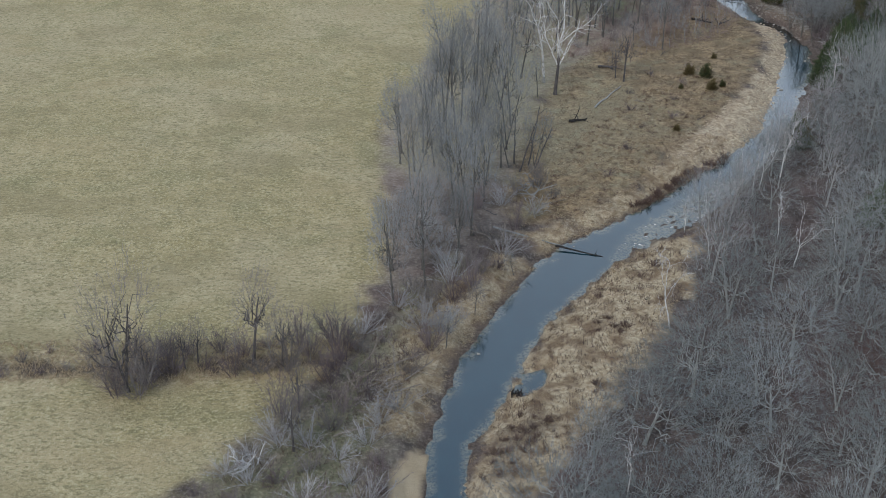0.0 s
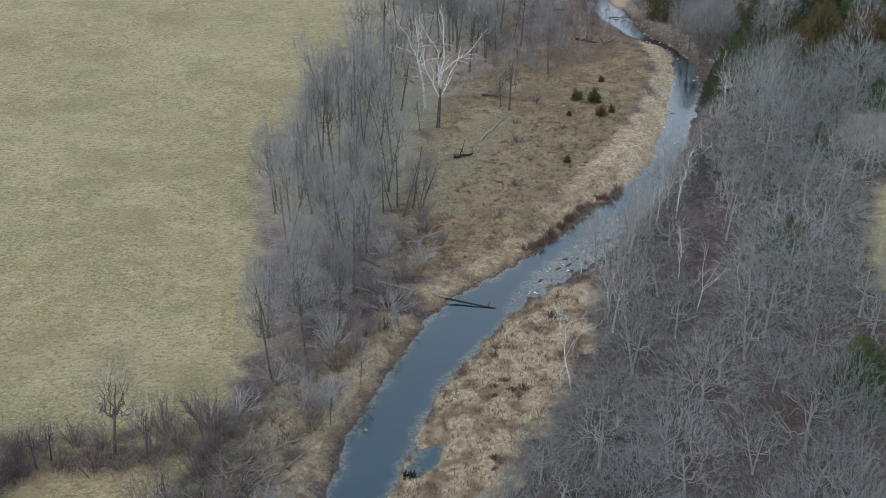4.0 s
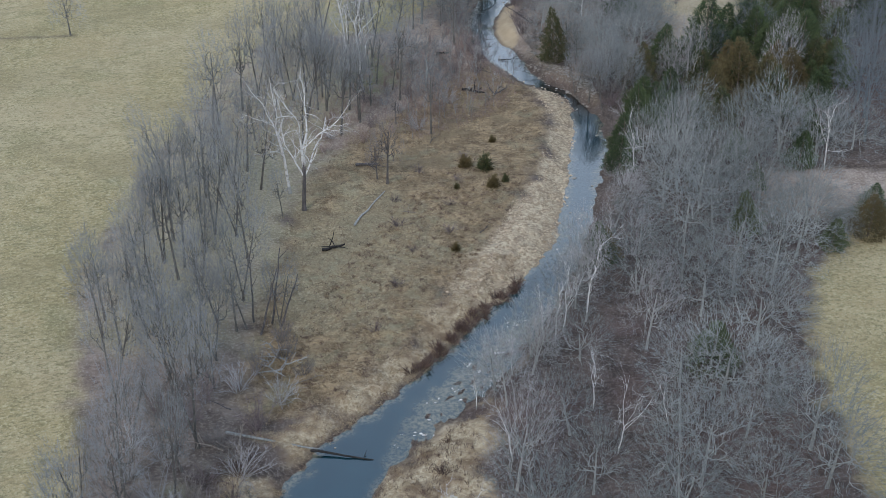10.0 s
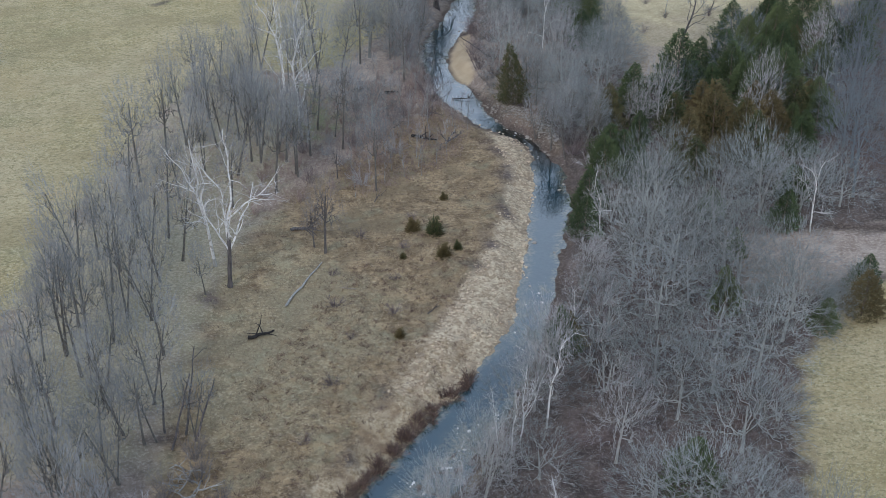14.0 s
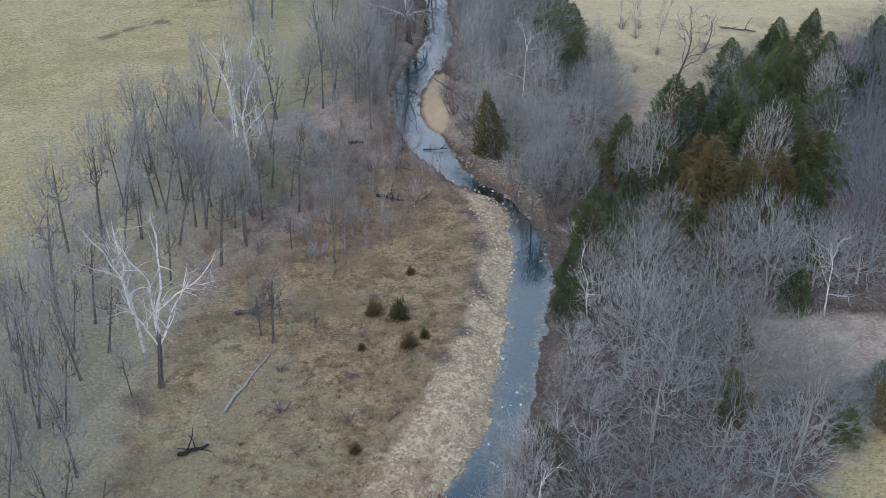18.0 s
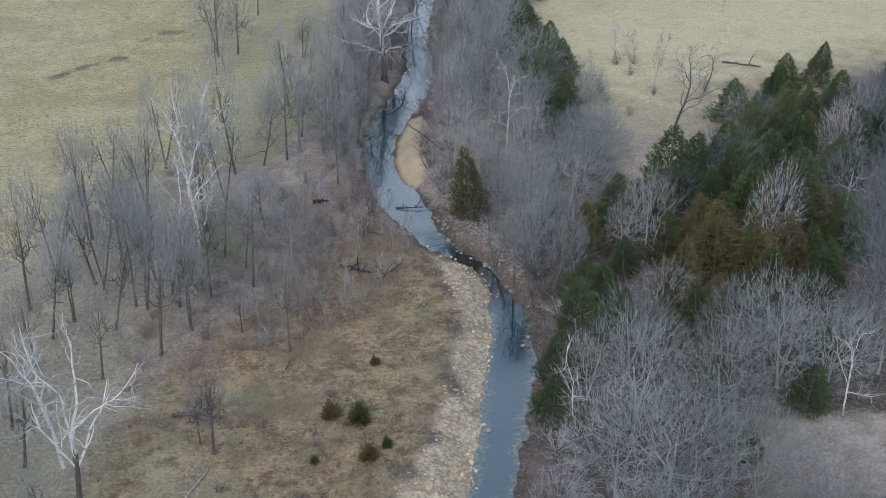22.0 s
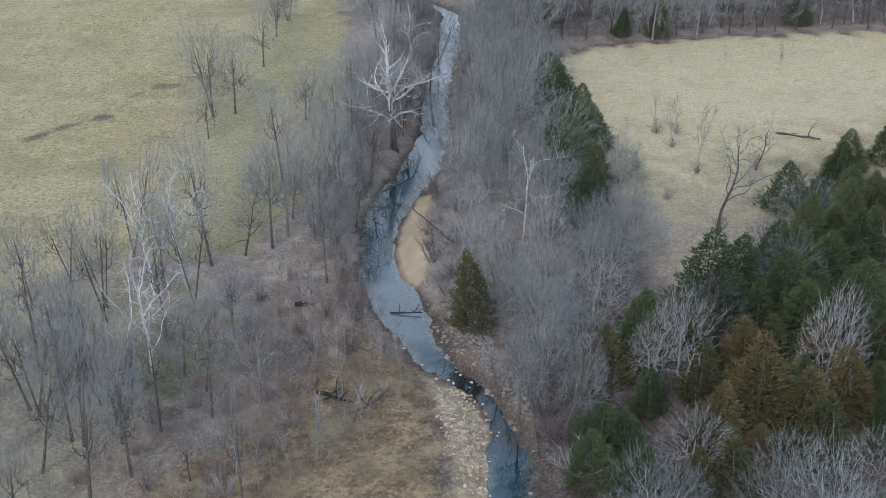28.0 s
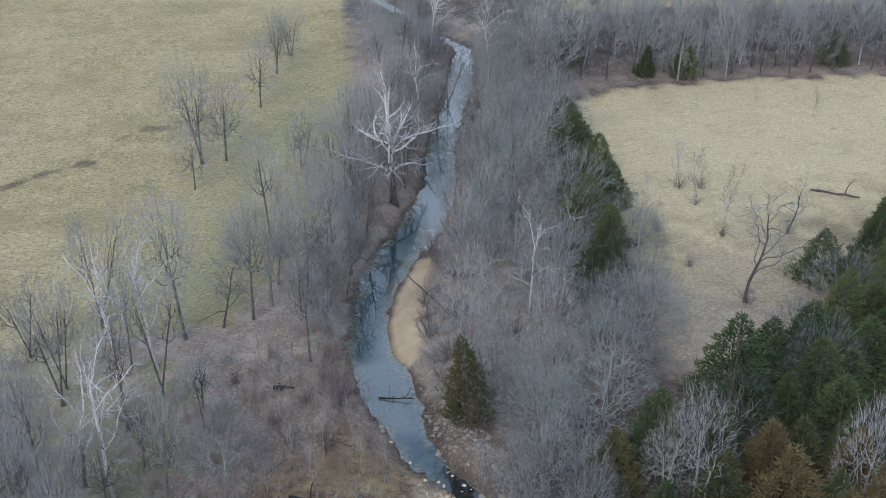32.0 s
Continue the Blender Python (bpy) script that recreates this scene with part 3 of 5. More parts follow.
def bare_tree(seed, height=13.0, stems=1, spread=0.5, clear=0.3, limbs=16, twigs=1500, trunk_r=0.17, crook=0.10, lift=0.10,
              twig_len=1.1, twig_r=0.016, top=0.75, subs=4, limb_k=0.55):
    """Trunk and limbs, and the twigs of its crown, as two gatherers."""
    rng = np.random.default_rng(seed)
    wood, fine = Tubes(), Tubes()
    ends = []
    for s in range(stems):
        lean = rng.normal(0, 0.05 if stems == 1 else 0.2, 2)
        way = np.array([lean[0], lean[1], 1.0])
        off = np.append(rng.normal(0, 0.22 if stems > 1 else 0, 2), -0.25)
        h = height * (1 if s == 0 else rng.uniform(0.7, 0.98))
        p = bough(rng, off, way, h * top, 8, crook * 0.5, 0.04)
        r = trunk_r * (1 if stems == 1 else 0.75) * np.linspace(1, 0.28, 9) ** 1.1
        r[0] *= 1.35
        wood.tube(p, r, 6)
        for b in range(max(3, limbs // stems)):
            f = clear + (1 - clear) * ((b + rng.uniform(0, 1)) / max(3, limbs // stems)) ** 0.9
            x = min(f, 0.999) * 8
            i = int(x)
            at = p[i] + (p[i + 1] - p[i]) * (x - i)
            rad = np.interp(x, np.arange(9), r) * limb_k
            az = b * 2.4 + rng.uniform(-0.5, 0.5)
            flat = spread * rng.uniform(0.75, 1.3) * (1.15 - 0.5 * f)
            w = np.array([math.cos(az) * flat, math.sin(az) * flat, 1 - 0.35 * flat])
            w /= np.linalg.norm(w)
            ln = height * (0.40 - 0.16 * f) * rng.uniform(0.8, 1.25)
            q = bough(rng, at, w, ln, 5, crook, lift)
            qr = max(rad, 0.022) * np.linspace(1, 0.3, 6)
            wood.tube(q, qr, 3)
            ends.append((q, qr))
            for c in range(subs):
                y = rng.uniform(1.2, 4.9)
                j = int(y)
                at2 = q[j] + (q[j + 1] - q[j]) * (y - j)
                w2 = (q[j + 1] - q[j]) / np.linalg.norm(q[j + 1] - q[j]) + rng.normal(0, 0.5, 3)
                w2 /= np.linalg.norm(w2)
                q2 = bough(rng, at2, w2, ln * rng.uniform(0.35, 0.6), 2, crook * 1.2, lift)
                qr2 = max(0.015, qr[j] * 0.5) * np.linspace(1, 0.4, 3)
                wood.tube(q2, qr2, 3)
                ends.append((q2, qr2))
    # twigs in two orders: shoots from the boughs, then sprays from the shoots
    lens = np.array([np.linalg.norm(q[-1] - q[0]) for q, _ in ends])
    n1 = twigs // 4
    pick = rng.choice(len(ends), n1, p=lens / lens.sum())
    base, tip = [], []
    for k in pick:
        q = ends[k][0]
        y = rng.uniform(0.25, 1.0) * (len(q) - 1) * 0.999
        j = int(y)
        d = (q[j + 1] - q[j]) / np.linalg.norm(q[j + 1] - q[j])
        d = d + rng.normal(0, 0.42, 3) + (0, 0, lift * 2)
        base.append(q[j] + (q[j + 1] - q[j]) * (y - j))
        tip.append(base[-1] + d / np.linalg.norm(d) * twig_len * rng.uniform(0.6, 1.5))
    base, tip = np.array(base), np.array(tip)
    fine.spikes(base, tip, twig_r * 1.25)
    k = rng.integers(0, n1, twigs - n1)
    s = rng.uniform(0.2, 0.95, (len(k), 1))
    b2 = base[k] + (tip[k] - base[k]) * s
    d = (tip[k] - base[k]) / np.linalg.norm(tip[k] - base[k], axis=1)[:, None] + rng.normal(0, 0.45, (len(k), 3)) + (0, 0, lift)
    fine.spikes(b2, b2 + d / np.linalg.norm(d, axis=1)[:, None] * twig_len * rng.uniform(0.3, 0.8, (len(k), 1)), twig_r)
    return wood, fine


def crown_tree(seed, height=10.5, width=4.5, base=0.25, stems=1, counts=(6, 20, 60, 170, 430, 900), trunk_r=0.17, jitter=0.14, tip_r=0.012, low=-0.12,
               climb=0.3, lean=0.05, reach=(0.30, 0.47, 0.64, 0.79, 0.91, 1.03), swing=(0.0, 0.0), thick=1.0):
    """A tree whose boughs fork step by step until their tips fill a rounded crown; as two gatherers, wood and twigs."""
    rng = np.random.default_rng(seed)
    wood, fine = Tubes(), Tubes()
    for s in range(stems):
        k = 1.0 if s == 0 else rng.uniform(0.75, 0.97)
        h, wide = height * k, width * k * (1 if stems == 1 else 0.8)
        tilt = rng.normal(0, lean, 2) + (0 if stems == 1 else 1) * 0.16 * np.array([math.cos(s * 6.283 / stems + seed), math.sin(s * 6.283 / stems + seed)])
        fork = h * base * (1 if s == 0 else rng.uniform(0.8, 1.15))
        up = fork + (h - fork) * (0.12 + climb)
        t = np.linspace(0, 1, 7)
        spine = np.column_stack([np.cumsum(rng.normal(0, jitter * 0.3, 7)) * t, np.cumsum(rng.normal(0, jitter * 0.3, 7)) * t, -0.25 + t * (up + 0.25)])
        spine[:, :2] += spine[:, 2:] * tilt + rng.normal(0, 0.15, 2) * (stems > 1)
        r = trunk_r * (1 if stems == 1 else 0.78) * np.interp(spine[:, 2], [0, fork, up], [1.0, 0.78, 0.35])
        r[0] *= 1.35
        wood.tube(spine, r, 6)
        parent_at = parent_dir = parent_r = None
        for level, n in enumerate(counts):
            n = max(3, int(n / stems ** 0.7))
            i = np.arange(n) + rng.uniform(0, 1, n) * 0.7
            z = low + (1 - low) * (1 - i / n)
            a = i * 2.39996 + rng.normal(0, 0.25, n) + seed
            d = np.column_stack([np.cos(a) * np.sqrt(1 - np.clip(z, 0, 1) ** 2), np.sin(a) * np.sqrt(1 - np.clip(z, 0, 1) ** 2), z])
            d += rng.normal(0, 0.10, (n, 3))
            f = reach[level] * rng.uniform(0.86, 1.12, n)[:, None]
            if level:
                link = (d @ parent_dir.T).argmax(1)
                d = 0.8 * d + 0.2 * parent_dir[link]
            place = f * d * (wide, wide, h - fork) + (0, 0, fork)
            place[:, :2] += place[:, 2:] * tilt + f * np.array(swing) * wide
            place += rng.normal(0, jitter * 0.5, (n, 3)) * wide * reach[level] * 0.5
            if level == 0:
                at_z = fork + np.clip(place[:, 2] - fork, 0, None) * climb
                start = np.column_stack([np.interp(at_z, spine[:, 2], spine[:, c]) for c in range(3)])
                r0 = np.full(n, trunk_r * 0.5 * thick)
            else:
                start, r0 = parent_at[link], parent_r[link]
            r1 = np.maximum(r0 * (0.62, 0.6, 0.6, 0.62, 0.7, 0.7)[level], tip_r)
            if level < 3:
                span = np.linalg.norm(place - start, axis=1)[:, None]
                one = start + (place - start) * 0.36 + rng.normal(0, jitter, (n, 3)) * span - (0, 0, 0.02 * wide)
                two = start + (place - start) * 0.70 + rng.normal(0, jitter * 0.8, (n, 3)) * span - (0, 0, 0.02 * wide)
                for q in range(n):
                    wood.tube(np.array([start[q], one[q], two[q], place[q]]), r0[q] * 0.9 + (r1[q] - r0[q] * 0.9) * np.array([0, 0.36, 0.7, 1]), 3)
            else:
                side_step = rng.normal(0, 0.16, (n, 3)) * np.linalg.norm(place - start, axis=1)[:, None]
                fine.spikes(start, place + (side_step if level == len(counts) - 1 else 0), np.maximum(r0 * 1.0, tip_r * 1.3))
            parent_at, parent_dir, parent_r = place, d / np.linalg.norm(d, axis=1)[:, None], r1
    return wood, fine


def gnarled_tree(seed, height, fork, limbs, reach, spread, wander, trunk_r, subs=7, sprigs=4, lean=(0.0, 0.0), lift=0.05, bias=(0.0, 0.0)):
    """An open crown of long crooked limbs: the trunk, the twigs, and each limb with its boughs joined on."""
    rng = np.random.default_rng(seed)
    trunk, fine, arms = Tubes(), Tubes(), []
    p = bough(rng, (0, 0, -0.25), (lean[0], lean[1], 1.0), height * fork + 0.25, 7, wander * 0.3, 0.03)
    r = trunk_r * np.linspace(1, 0.72, 8)
    r[0] *= 1.35
    trunk.tube(p, r, 7)
    base, tip = [], []
    for b in range(limbs):
        leader = b == 0
        k = 7 if leader or b > limbs // 2 else int(rng.integers(4, 7))
        az = b * 2.4 + rng.uniform(-0.4, 0.4)
        flat = 0.25 if leader else spread * rng.uniform(0.7, 1.3)
        w = np.array([math.cos(az) * flat + bias[0], math.sin(az) * flat + bias[1], 1.0])
        ln = height * reach * (1.15 if leader else rng.uniform(0.7, 1.1))
        q = bough(rng, p[k], w / np.linalg.norm(w), ln, 9, wander, lift)
        rl = r[k] * (0.72 if leader else rng.uniform(0.42, 0.6))
        qr = rl * np.linspace(1, 0.22, 10)
        t = Tubes()
        t.tube(q, qr, 5)
        for c in range(subs):
            j = int(rng.integers(2, 9))
            along = q[j + 1] - q[j]
            w2 = along / np.linalg.norm(along) + rng.normal(0, 0.75, 3)
            q2 = bough(rng, q[j], w2 / np.linalg.norm(w2), ln * rng.uniform(0.22, 0.5) * (1.15 - j * 0.05), 5, wander * 1.1, lift)
            n0 = t.n
            t.tube(q2, np.maximum(qr[j] * 0.6, 0.02) * np.linspace(1, 0.3, 6), 3)
            t.f.append(np.array([[n0, n0 + 1, j * 5]]))
            for _ in range(sprigs):
                y = int(rng.integers(1, 6))
                d = (q2[y] - q2[y - 1]) / np.linalg.norm(q2[y] - q2[y - 1]) + rng.normal(0, 0.6, 3)
                base.append(q2[y])
                tip.append(q2[y] + d / np.linalg.norm(d) * ln * rng.uniform(0.08, 0.24))
        arms.append(t)
    base, tip = np.array(base), np.array(tip)
    fine.spikes(base, tip, 0.016)
    k = rng.integers(0, len(base), len(base) * 2)
    mid = base[k] + (tip[k] - base[k]) * rng.uniform(0.2, 0.9, (len(k), 1))
    d = tip[k] - base[k] + rng.normal(0, 0.5, (len(k), 3))
    fine.spikes(mid, mid + d * rng.uniform(0.3, 0.6, (len(k), 1)), 0.011)
    return trunk, fine, arms


def clump(seed, width, height, n):
    """A round evergreen bush: short sprays that point outward all through it."""
    g = np.random.default_rng(seed)
    d = g.normal(0, 1, (n, 3))
    d /= np.linalg.norm(d, axis=1)[:, None]
    d[:, 2] = np.abs(d[:, 2]) * 1.2 - 0.15
    b = d * g.uniform(0.25, 0.95, (n, 1)) * (1 + 0.25 * np.sin(d[:, :1] * 5 + d[:, 1:2] * 4)) * (width, width, height * 0.8)
    b[:, 2] = np.maximum(b[:, 2] + 0.12, 0)
    t = Tubes()
    t.spikes(b, b + (d + g.normal(0, 0.4, (n, 3)) + (0, 0, 0.5)) * 0.28, g.uniform(0.03, 0.06, n))
    return t


def thicket(seed, height=2.6, stems=26, twigs=420, spread=0.5, r=0.016):
    rng = np.random.default_rng(seed)
    t = Tubes()
    base, tip = [], []
    for s in range(stems):
        a, d = rng.uniform(0, 6.283), rng.uniform(0, 0.5)
        st = np.array([math.cos(a) * d, math.sin(a) * d, -0.1])
        w = np.array([math.cos(a) * spread * rng.uniform(0.1, 1.3), math.sin(a) * spread * rng.uniform(0.1, 1.3), 1])
        p = bough(rng, st, w / np.linalg.norm(w), height * rng.uniform(0.6, 1.1), 3, 0.16, 0.0)
        t.tube(p, r * np.linspace(1.5, 0.6, 4), 3)
        for _ in range(twigs // stems):
            y = rng.uniform(0.6, 2.99)
            j = int(y)
            d = (p[j + 1] - p[j]) / np.linalg.norm(p[j + 1] - p[j]) + rng.normal(0, 0.55, 3)
            base.append(p[j] + (p[j + 1] - p[j]) * (y - j))
            tip.append(base[-1] + d / np.linalg.norm(d) * height * rng.uniform(0.15, 0.4))
    t.spikes(np.array(base), np.array(tip), r * 0.8)
    return t


def cedar_tree(seed, height=9.0, width=2.3, sprays=4200, ragged=0.2):
    """A conical evergreen: trunk with branches inside a lumpy cone of fine needle sprays."""
    rng = np.random.default_rng(seed)
    wood, leaf = Tubes(), Tubes()
    p = bough(rng, (0, 0, -0.2), (0, 0, 1), height * 0.97, 8, 0.02, 0.02)
    wood.tube(p, 0.16 * height / 9 * np.linspace(1, 0.08, 9), 6)
    a = rng.uniform(0, 6.283, (6,))

    def girth(f, az):
        lumps = (0.10 * np.sin(3 * az + a[0] + 4 * f) + 0.12 * np.sin(2 * az + a[1] - 11 * f) + 0.16 * np.sin(5 * az + a[2] + 23 * f) + 0.18 * np.sin(4 * az + a[3] - 37 * f) + 0.14 * np.sin(9 * az + a[4] + 51 * f))
        return width * (1 - f) ** 0.78 * np.minimum(1.0, 0.7 + f * 3.0) * (1 + ragged * 3.2 * lumps)

    f = 1 - rng.uniform(0, 1, sprays) ** 0.62
    f = 0.02 + 0.97 * f
    az = rng.uniform(0, 6.283, sprays)
    rad = girth(f, az) * (0.45 + 0.55 * rng.uniform(0, 1, sprays) ** 0.45)
    mid = np.column_stack([np.interp(f * 8, np.arange(9), p[:, c]) for c in range(3)])
    out = np.column_stack([np.cos(az), np.sin(az), np.zeros(sprays)])
    c = mid + out * rad[:, None] + rng.normal(0, 0.10, (sprays, 3)) + np.column_stack([np.zeros((sprays, 2)), 0.16 * rad])
    d = out * 0.85 + rng.normal(0, 0.42, (sprays, 3)) + (0, 0, 0.5)
    leaf.spikes(c, c + d / np.linalg.norm(d, axis=1)[:, None] * rng.uniform(0.25, 0.62, (sprays, 1)) * (1 - 0.35 * f[:, None]), rng.uniform(0.035, 0.085, sprays))
    return wood, leaf


def part_low(wood, z):
    """Splits a gatherer's triangles at a height: below and above."""
    v, f = np.concatenate(wood.v), np.concatenate(wood.f)
    low = v[f][:, :, 2].mean(1) < z
    out = []
    for pick in (low, ~low):
        t = Tubes()
        used, index = np.unique(f[pick], return_inverse=True)
        t.v, t.f, t.n = [v[used]], [index.reshape(-1, 3)], len(used)
        out.append(t)
    return out


def tree_model(name, wood, fine, bark_m, fine_m, crown="crown"):
    """The two meshes of a kind of tree."""
    return (wood.mesh(name + "_trunk", bark_m), fine.mesh(name + "_" + crown, fine_m), crown)


def sycamore_model(name, wood, fine, z, limbs):
    """Meshes by part: a dark foot, a white upper trunk, each white limb, and the twigs."""
    low, high = part_low(wood, z)
    return ([("trunk", low.mesh(name + "_trunk", BARK_ASH if z < 4 else BARK_DARK)), ("upper_trunk", high.mesh(name + "_upper_trunk", BARK_WHITE))]
            + [("limb", t.mesh(name + "_limb", BARK_WHITE)) for t in limbs if t.v] + [("crown", fine.mesh(name + "_crown", TWIG_WHITE))])


def plant(model, name, x, y, scale, turn, label, category, group, tilt=(0, 0), tall=1.0):
    parts = model if isinstance(model, list) else [("trunk", model[0]), (model[2], model[1])]
    ob = new(name)
    z = float(lie(np.array([x]), np.array([y]))[0][0])
    ob.matrix_world = pose(x, y, max(z, LEVEL) - 0.05, tilt[0], tilt[1], turn) @ Matrix.Diagonal((scale, scale, scale * tall, 1))
    for nm, me in parts:
        new(nm, me).parent = ob
    return tagged(ob, label, category, group)


# kinds of trees, each built once
DOME_KINDS = [crown_tree(10 + i, (9.2, 9.8, 8.6, 9.4, 8.8, 10.2)[i], (5.3, 4.9, 5.8, 5.0, 5.5, 4.4)[i], (0.2, 0.28, 0.16, 0.24, 0.2, 0.3)[i], (1, 1, 2, 1, 1, 2)[i], trunk_r=0.17, jitter=(0.11, 0.14, 0.11, 0.15, 0.13, 0.13)[i],
                         climb=(0.2, 0.35, 0.2, 0.25, 0.3, 0.3)[i], low=-0.22) for i in range(6)]
SLIM_KINDS = [crown_tree(50 + i, 12.4, (2.9, 2.5, 2.5, 3.2, 2.7, 3.0)[i], (0.40, 0.34, 0.38, 0.44, 0.36, 0.34)[i], (1, 1, 2, 1, 2, 1)[i], counts=(6, 15, 38, 105, 270, 520), trunk_r=0.14,
                         jitter=(0.10, 0.13, 0.11, 0.15, 0.11, 0.13)[i], climb=0.45, low=0.12, tip_r=0.0105, lean=0.07, thick=1.1) for i in range(6)]
FAR_KINDS = [bare_tree(200 + i, 12.0, stems=1, spread=0.75, clear=0.16, limbs=13, twigs=700, trunk_r=0.12, twig_r=0.024, twig_len=1.5, lift=0.12, subs=2, limb_k=0.4) for i in range(3)]
HILL_KINDS = [crown_tree(210 + i, 12.0, 4.2, 0.28, counts=(6, 18, 50, 150, 380, 700), tip_r=0.012) for i in range(2)]
DOMES = [tree_model("broad_tree", *k, BARK_GREY, TWIG_GREY) for k in DOME_KINDS]
OVALS = [tree_model("field_tree", *crown_tree(56 + i, 12.0, (3.6, 4.0)[i], 0.28, (1, 2)[i], counts=(6, 20, 56, 160, 400, 850), trunk_r=0.16, jitter=0.18, climb=0.4, tip_r=0.0105),
                    BARK_BROWN, TWIG_MIST) for i in range(2)]
SLIMS = [tree_model("slender_tree", *k, BARK_BROWN, TWIG_SLATE) for k in SLIM_KINDS]
PALES = [tree_model("pale_tree", *crown_tree(30 + i, 12.0, (3.6, 3.9)[i], 0.26, (1, 2)[i], counts=(6, 18, 54, 160, 430, 850), trunk_r=0.15, jitter=0.2, climb=0.35, tip_r=0.0095),
                    BARK_ASH, TWIG_PALE) for i in range(2)]
BIRCHES = [sycamore_model("pale_sapling_tree", wood, fine, 0.8, limbs) for wood, fine, limbs in
           (gnarled_tree(36 + i, 10.0, (0.4, 0.3, 0.45)[i], (4, 5, 4)[i], (0.45, 0.5, 0.42)[i], (0.5, 0.6, 0.7)[i], 0.22, 0.082, 4, 3, ((0.15, 0.0), (-0.1, 0.1), (0.0, 0.12))[i], 0.06) for i in range(3))]
SYC_SHAPES = ((0.48, 7, 0.32, 0.35, 0.20, 0.20, (-0.06, 0.0), (-0.2, 0.0), 1.2), (0.40, 6, 0.44, 0.6, 0.22, 0.25, (0.10, 0.0), (0.65, -0.1), 6.0),
              (0.42, 12, 0.46, 1.6, 0.17, 0.36, (0.08, 0.02), (0.0, 0.0), 5.0), (0.45, 7, 0.38, 0.6, 0.24, 0.20, (-0.05, 0.04), (0.1, 0.1), 3.0))


def build_sycamore(i):
    fork, n, reach, spread, wander, r, lean, bias, z = SYC_SHAPES[i]
    wood, fine, limbs = gnarled_tree(70 + i, (19.0, 19.0, 17.0, 19.0)[i], fork, n, reach, spread, wander, r, (7, 7, 10, 7)[i], 4, lean, (0.06, 0.05, 0.06, 0.06)[i], bias)
    return sycamore_model("sycamore", wood, fine, z, limbs)


SYCS = [build_sycamore(i) for i in range(4)]
HEDGEROW = [tree_model("hedgerow_tree", *crown_tree(120 + i, 11.0, (3.6, 2.6)[i], (0.22, 0.34)[i], (2, 1)[i], counts=(6, 15, 36, 95, 230, 420), trunk_r=0.17, jitter=0.16, climb=0.4, tip_r=0.0105, low=0.0, thick=1.2),
                       BARK_DARK, TWIG_BROWN) for i in range(2)]
POLES = [tree_model("sapling", *bare_tree(90 + i, 7.0, stems=1, spread=0.4, clear=0.3, limbs=8, twigs=200, trunk_r=0.05, twig_len=0.7, twig_r=0.011, subs=2),
                    (BARK_GREY, BARK_ASH)[i], (TWIG_RED, TWIG_PALE)[i]) for i in range(2)]
SNAGS = [tree_model("crooked_tree", *bare_tree(110 + i, 9.0, stems=1, spread=1.0, clear=0.3, limbs=10, twigs=420, trunk_r=0.13, crook=0.3, lift=0.02, twig_len=0.9, twig_r=0.011, subs=3),
                    BARK_DARK, TWIG_GREY) for i in range(2)]
CEDARS = [tree_model("cedar", *cedar_tree(130 + i, 9.0, (3.6, 3.0, 3.9, 3.3)[i], 4200, (0.22, 0.26, 0.3, 0.24)[i]), BARK_CEDAR, NEEDLE, "foliage") for i in range(4)]
RUSTY = [tree_model("cedar", *cedar_tree(140 + i, 8.0, (3.0, 2.7)[i], 3600, 0.3), BARK_CEDAR, NEEDLE_RUST, "foliage") for i in range(2)]
BUSHES = [thicket(150 + i, (2.6, 3.2, 1.9, 2.8)[i], 24, 290, (0.6, 0.55, 0.8, 0.9)[i], 0.0165).mesh("shrub", (TWIG_BROWN, TWIG_RED, TWIG_RED, TWIG_PALE)[i]) for i in range(4)]
PINK_BUSH = thicket(157, 2.6, 26, 260, 0.35, 0.014).mesh("pale_shrub", STALK_PINK)
RED_BUSH = thicket(158, 1.1, 30, 360, 0.8, 0.02).mesh("red_shrub", STALK_RED)
CEDAR_BUSH = clump(160, 0.85, 2.0, 900).mesh("cedar_bush", NEEDLE_RUST)

rng = np.random.default_rng(7)
TAKEN = []


def scatter(poly, gap, seed, room=0.0):
    """Places at least a gap apart inside a polygon, and clear of the trees that stand already."""
    r = np.random.default_rng(seed)
    p = np.array(poly, float)
    lo, hi = p.min(0), p.max(0)
    c = r.uniform(lo, hi, (int((hi - lo).prod() / gap ** 2 * 7), 2))
    ok = (side(c[:, 0], c[:, 1], poly) > 0) & (creek_gap(c[:, 0], c[:, 1])[0] > 1.4)
    out = []
    for x, y in c[ok]:
        if all((x - a) ** 2 + (y - b) ** 2 > gap ** 2 for a, b in out) and all((x - a) ** 2 + (y - b) ** 2 > room ** 2 for a, b in TAKEN):
            out.append((x, y))
    return out


def stand(models, rows, name, nominal, label, category, group, lean=2.5, tall=1.0, turn=None):
    """Trees at known places, with their heights."""
    for i, (x, y, h) in enumerate(rows):
        TAKEN.append((x, y))
        plant(models[i % len(models)], name, x, y, h / nominal, rng.uniform(0, 360) if turn is None else turn, label, category, group,
              (rng.normal(0, lean), rng.normal(0, lean)), tall)


def grow(models, spots, name, size, label, category, group, tall=0.15, lean=3.0):
    for x, y in spots:
        plant(models[int(rng.integers(len(models)))], name, x, y, size * rng.uniform(0.75, 1.2), rng.uniform(0, 360), label, category, group,
              (rng.normal(0, lean), rng.normal(0, lean)), 1 + rng.uniform(-tall, tall))


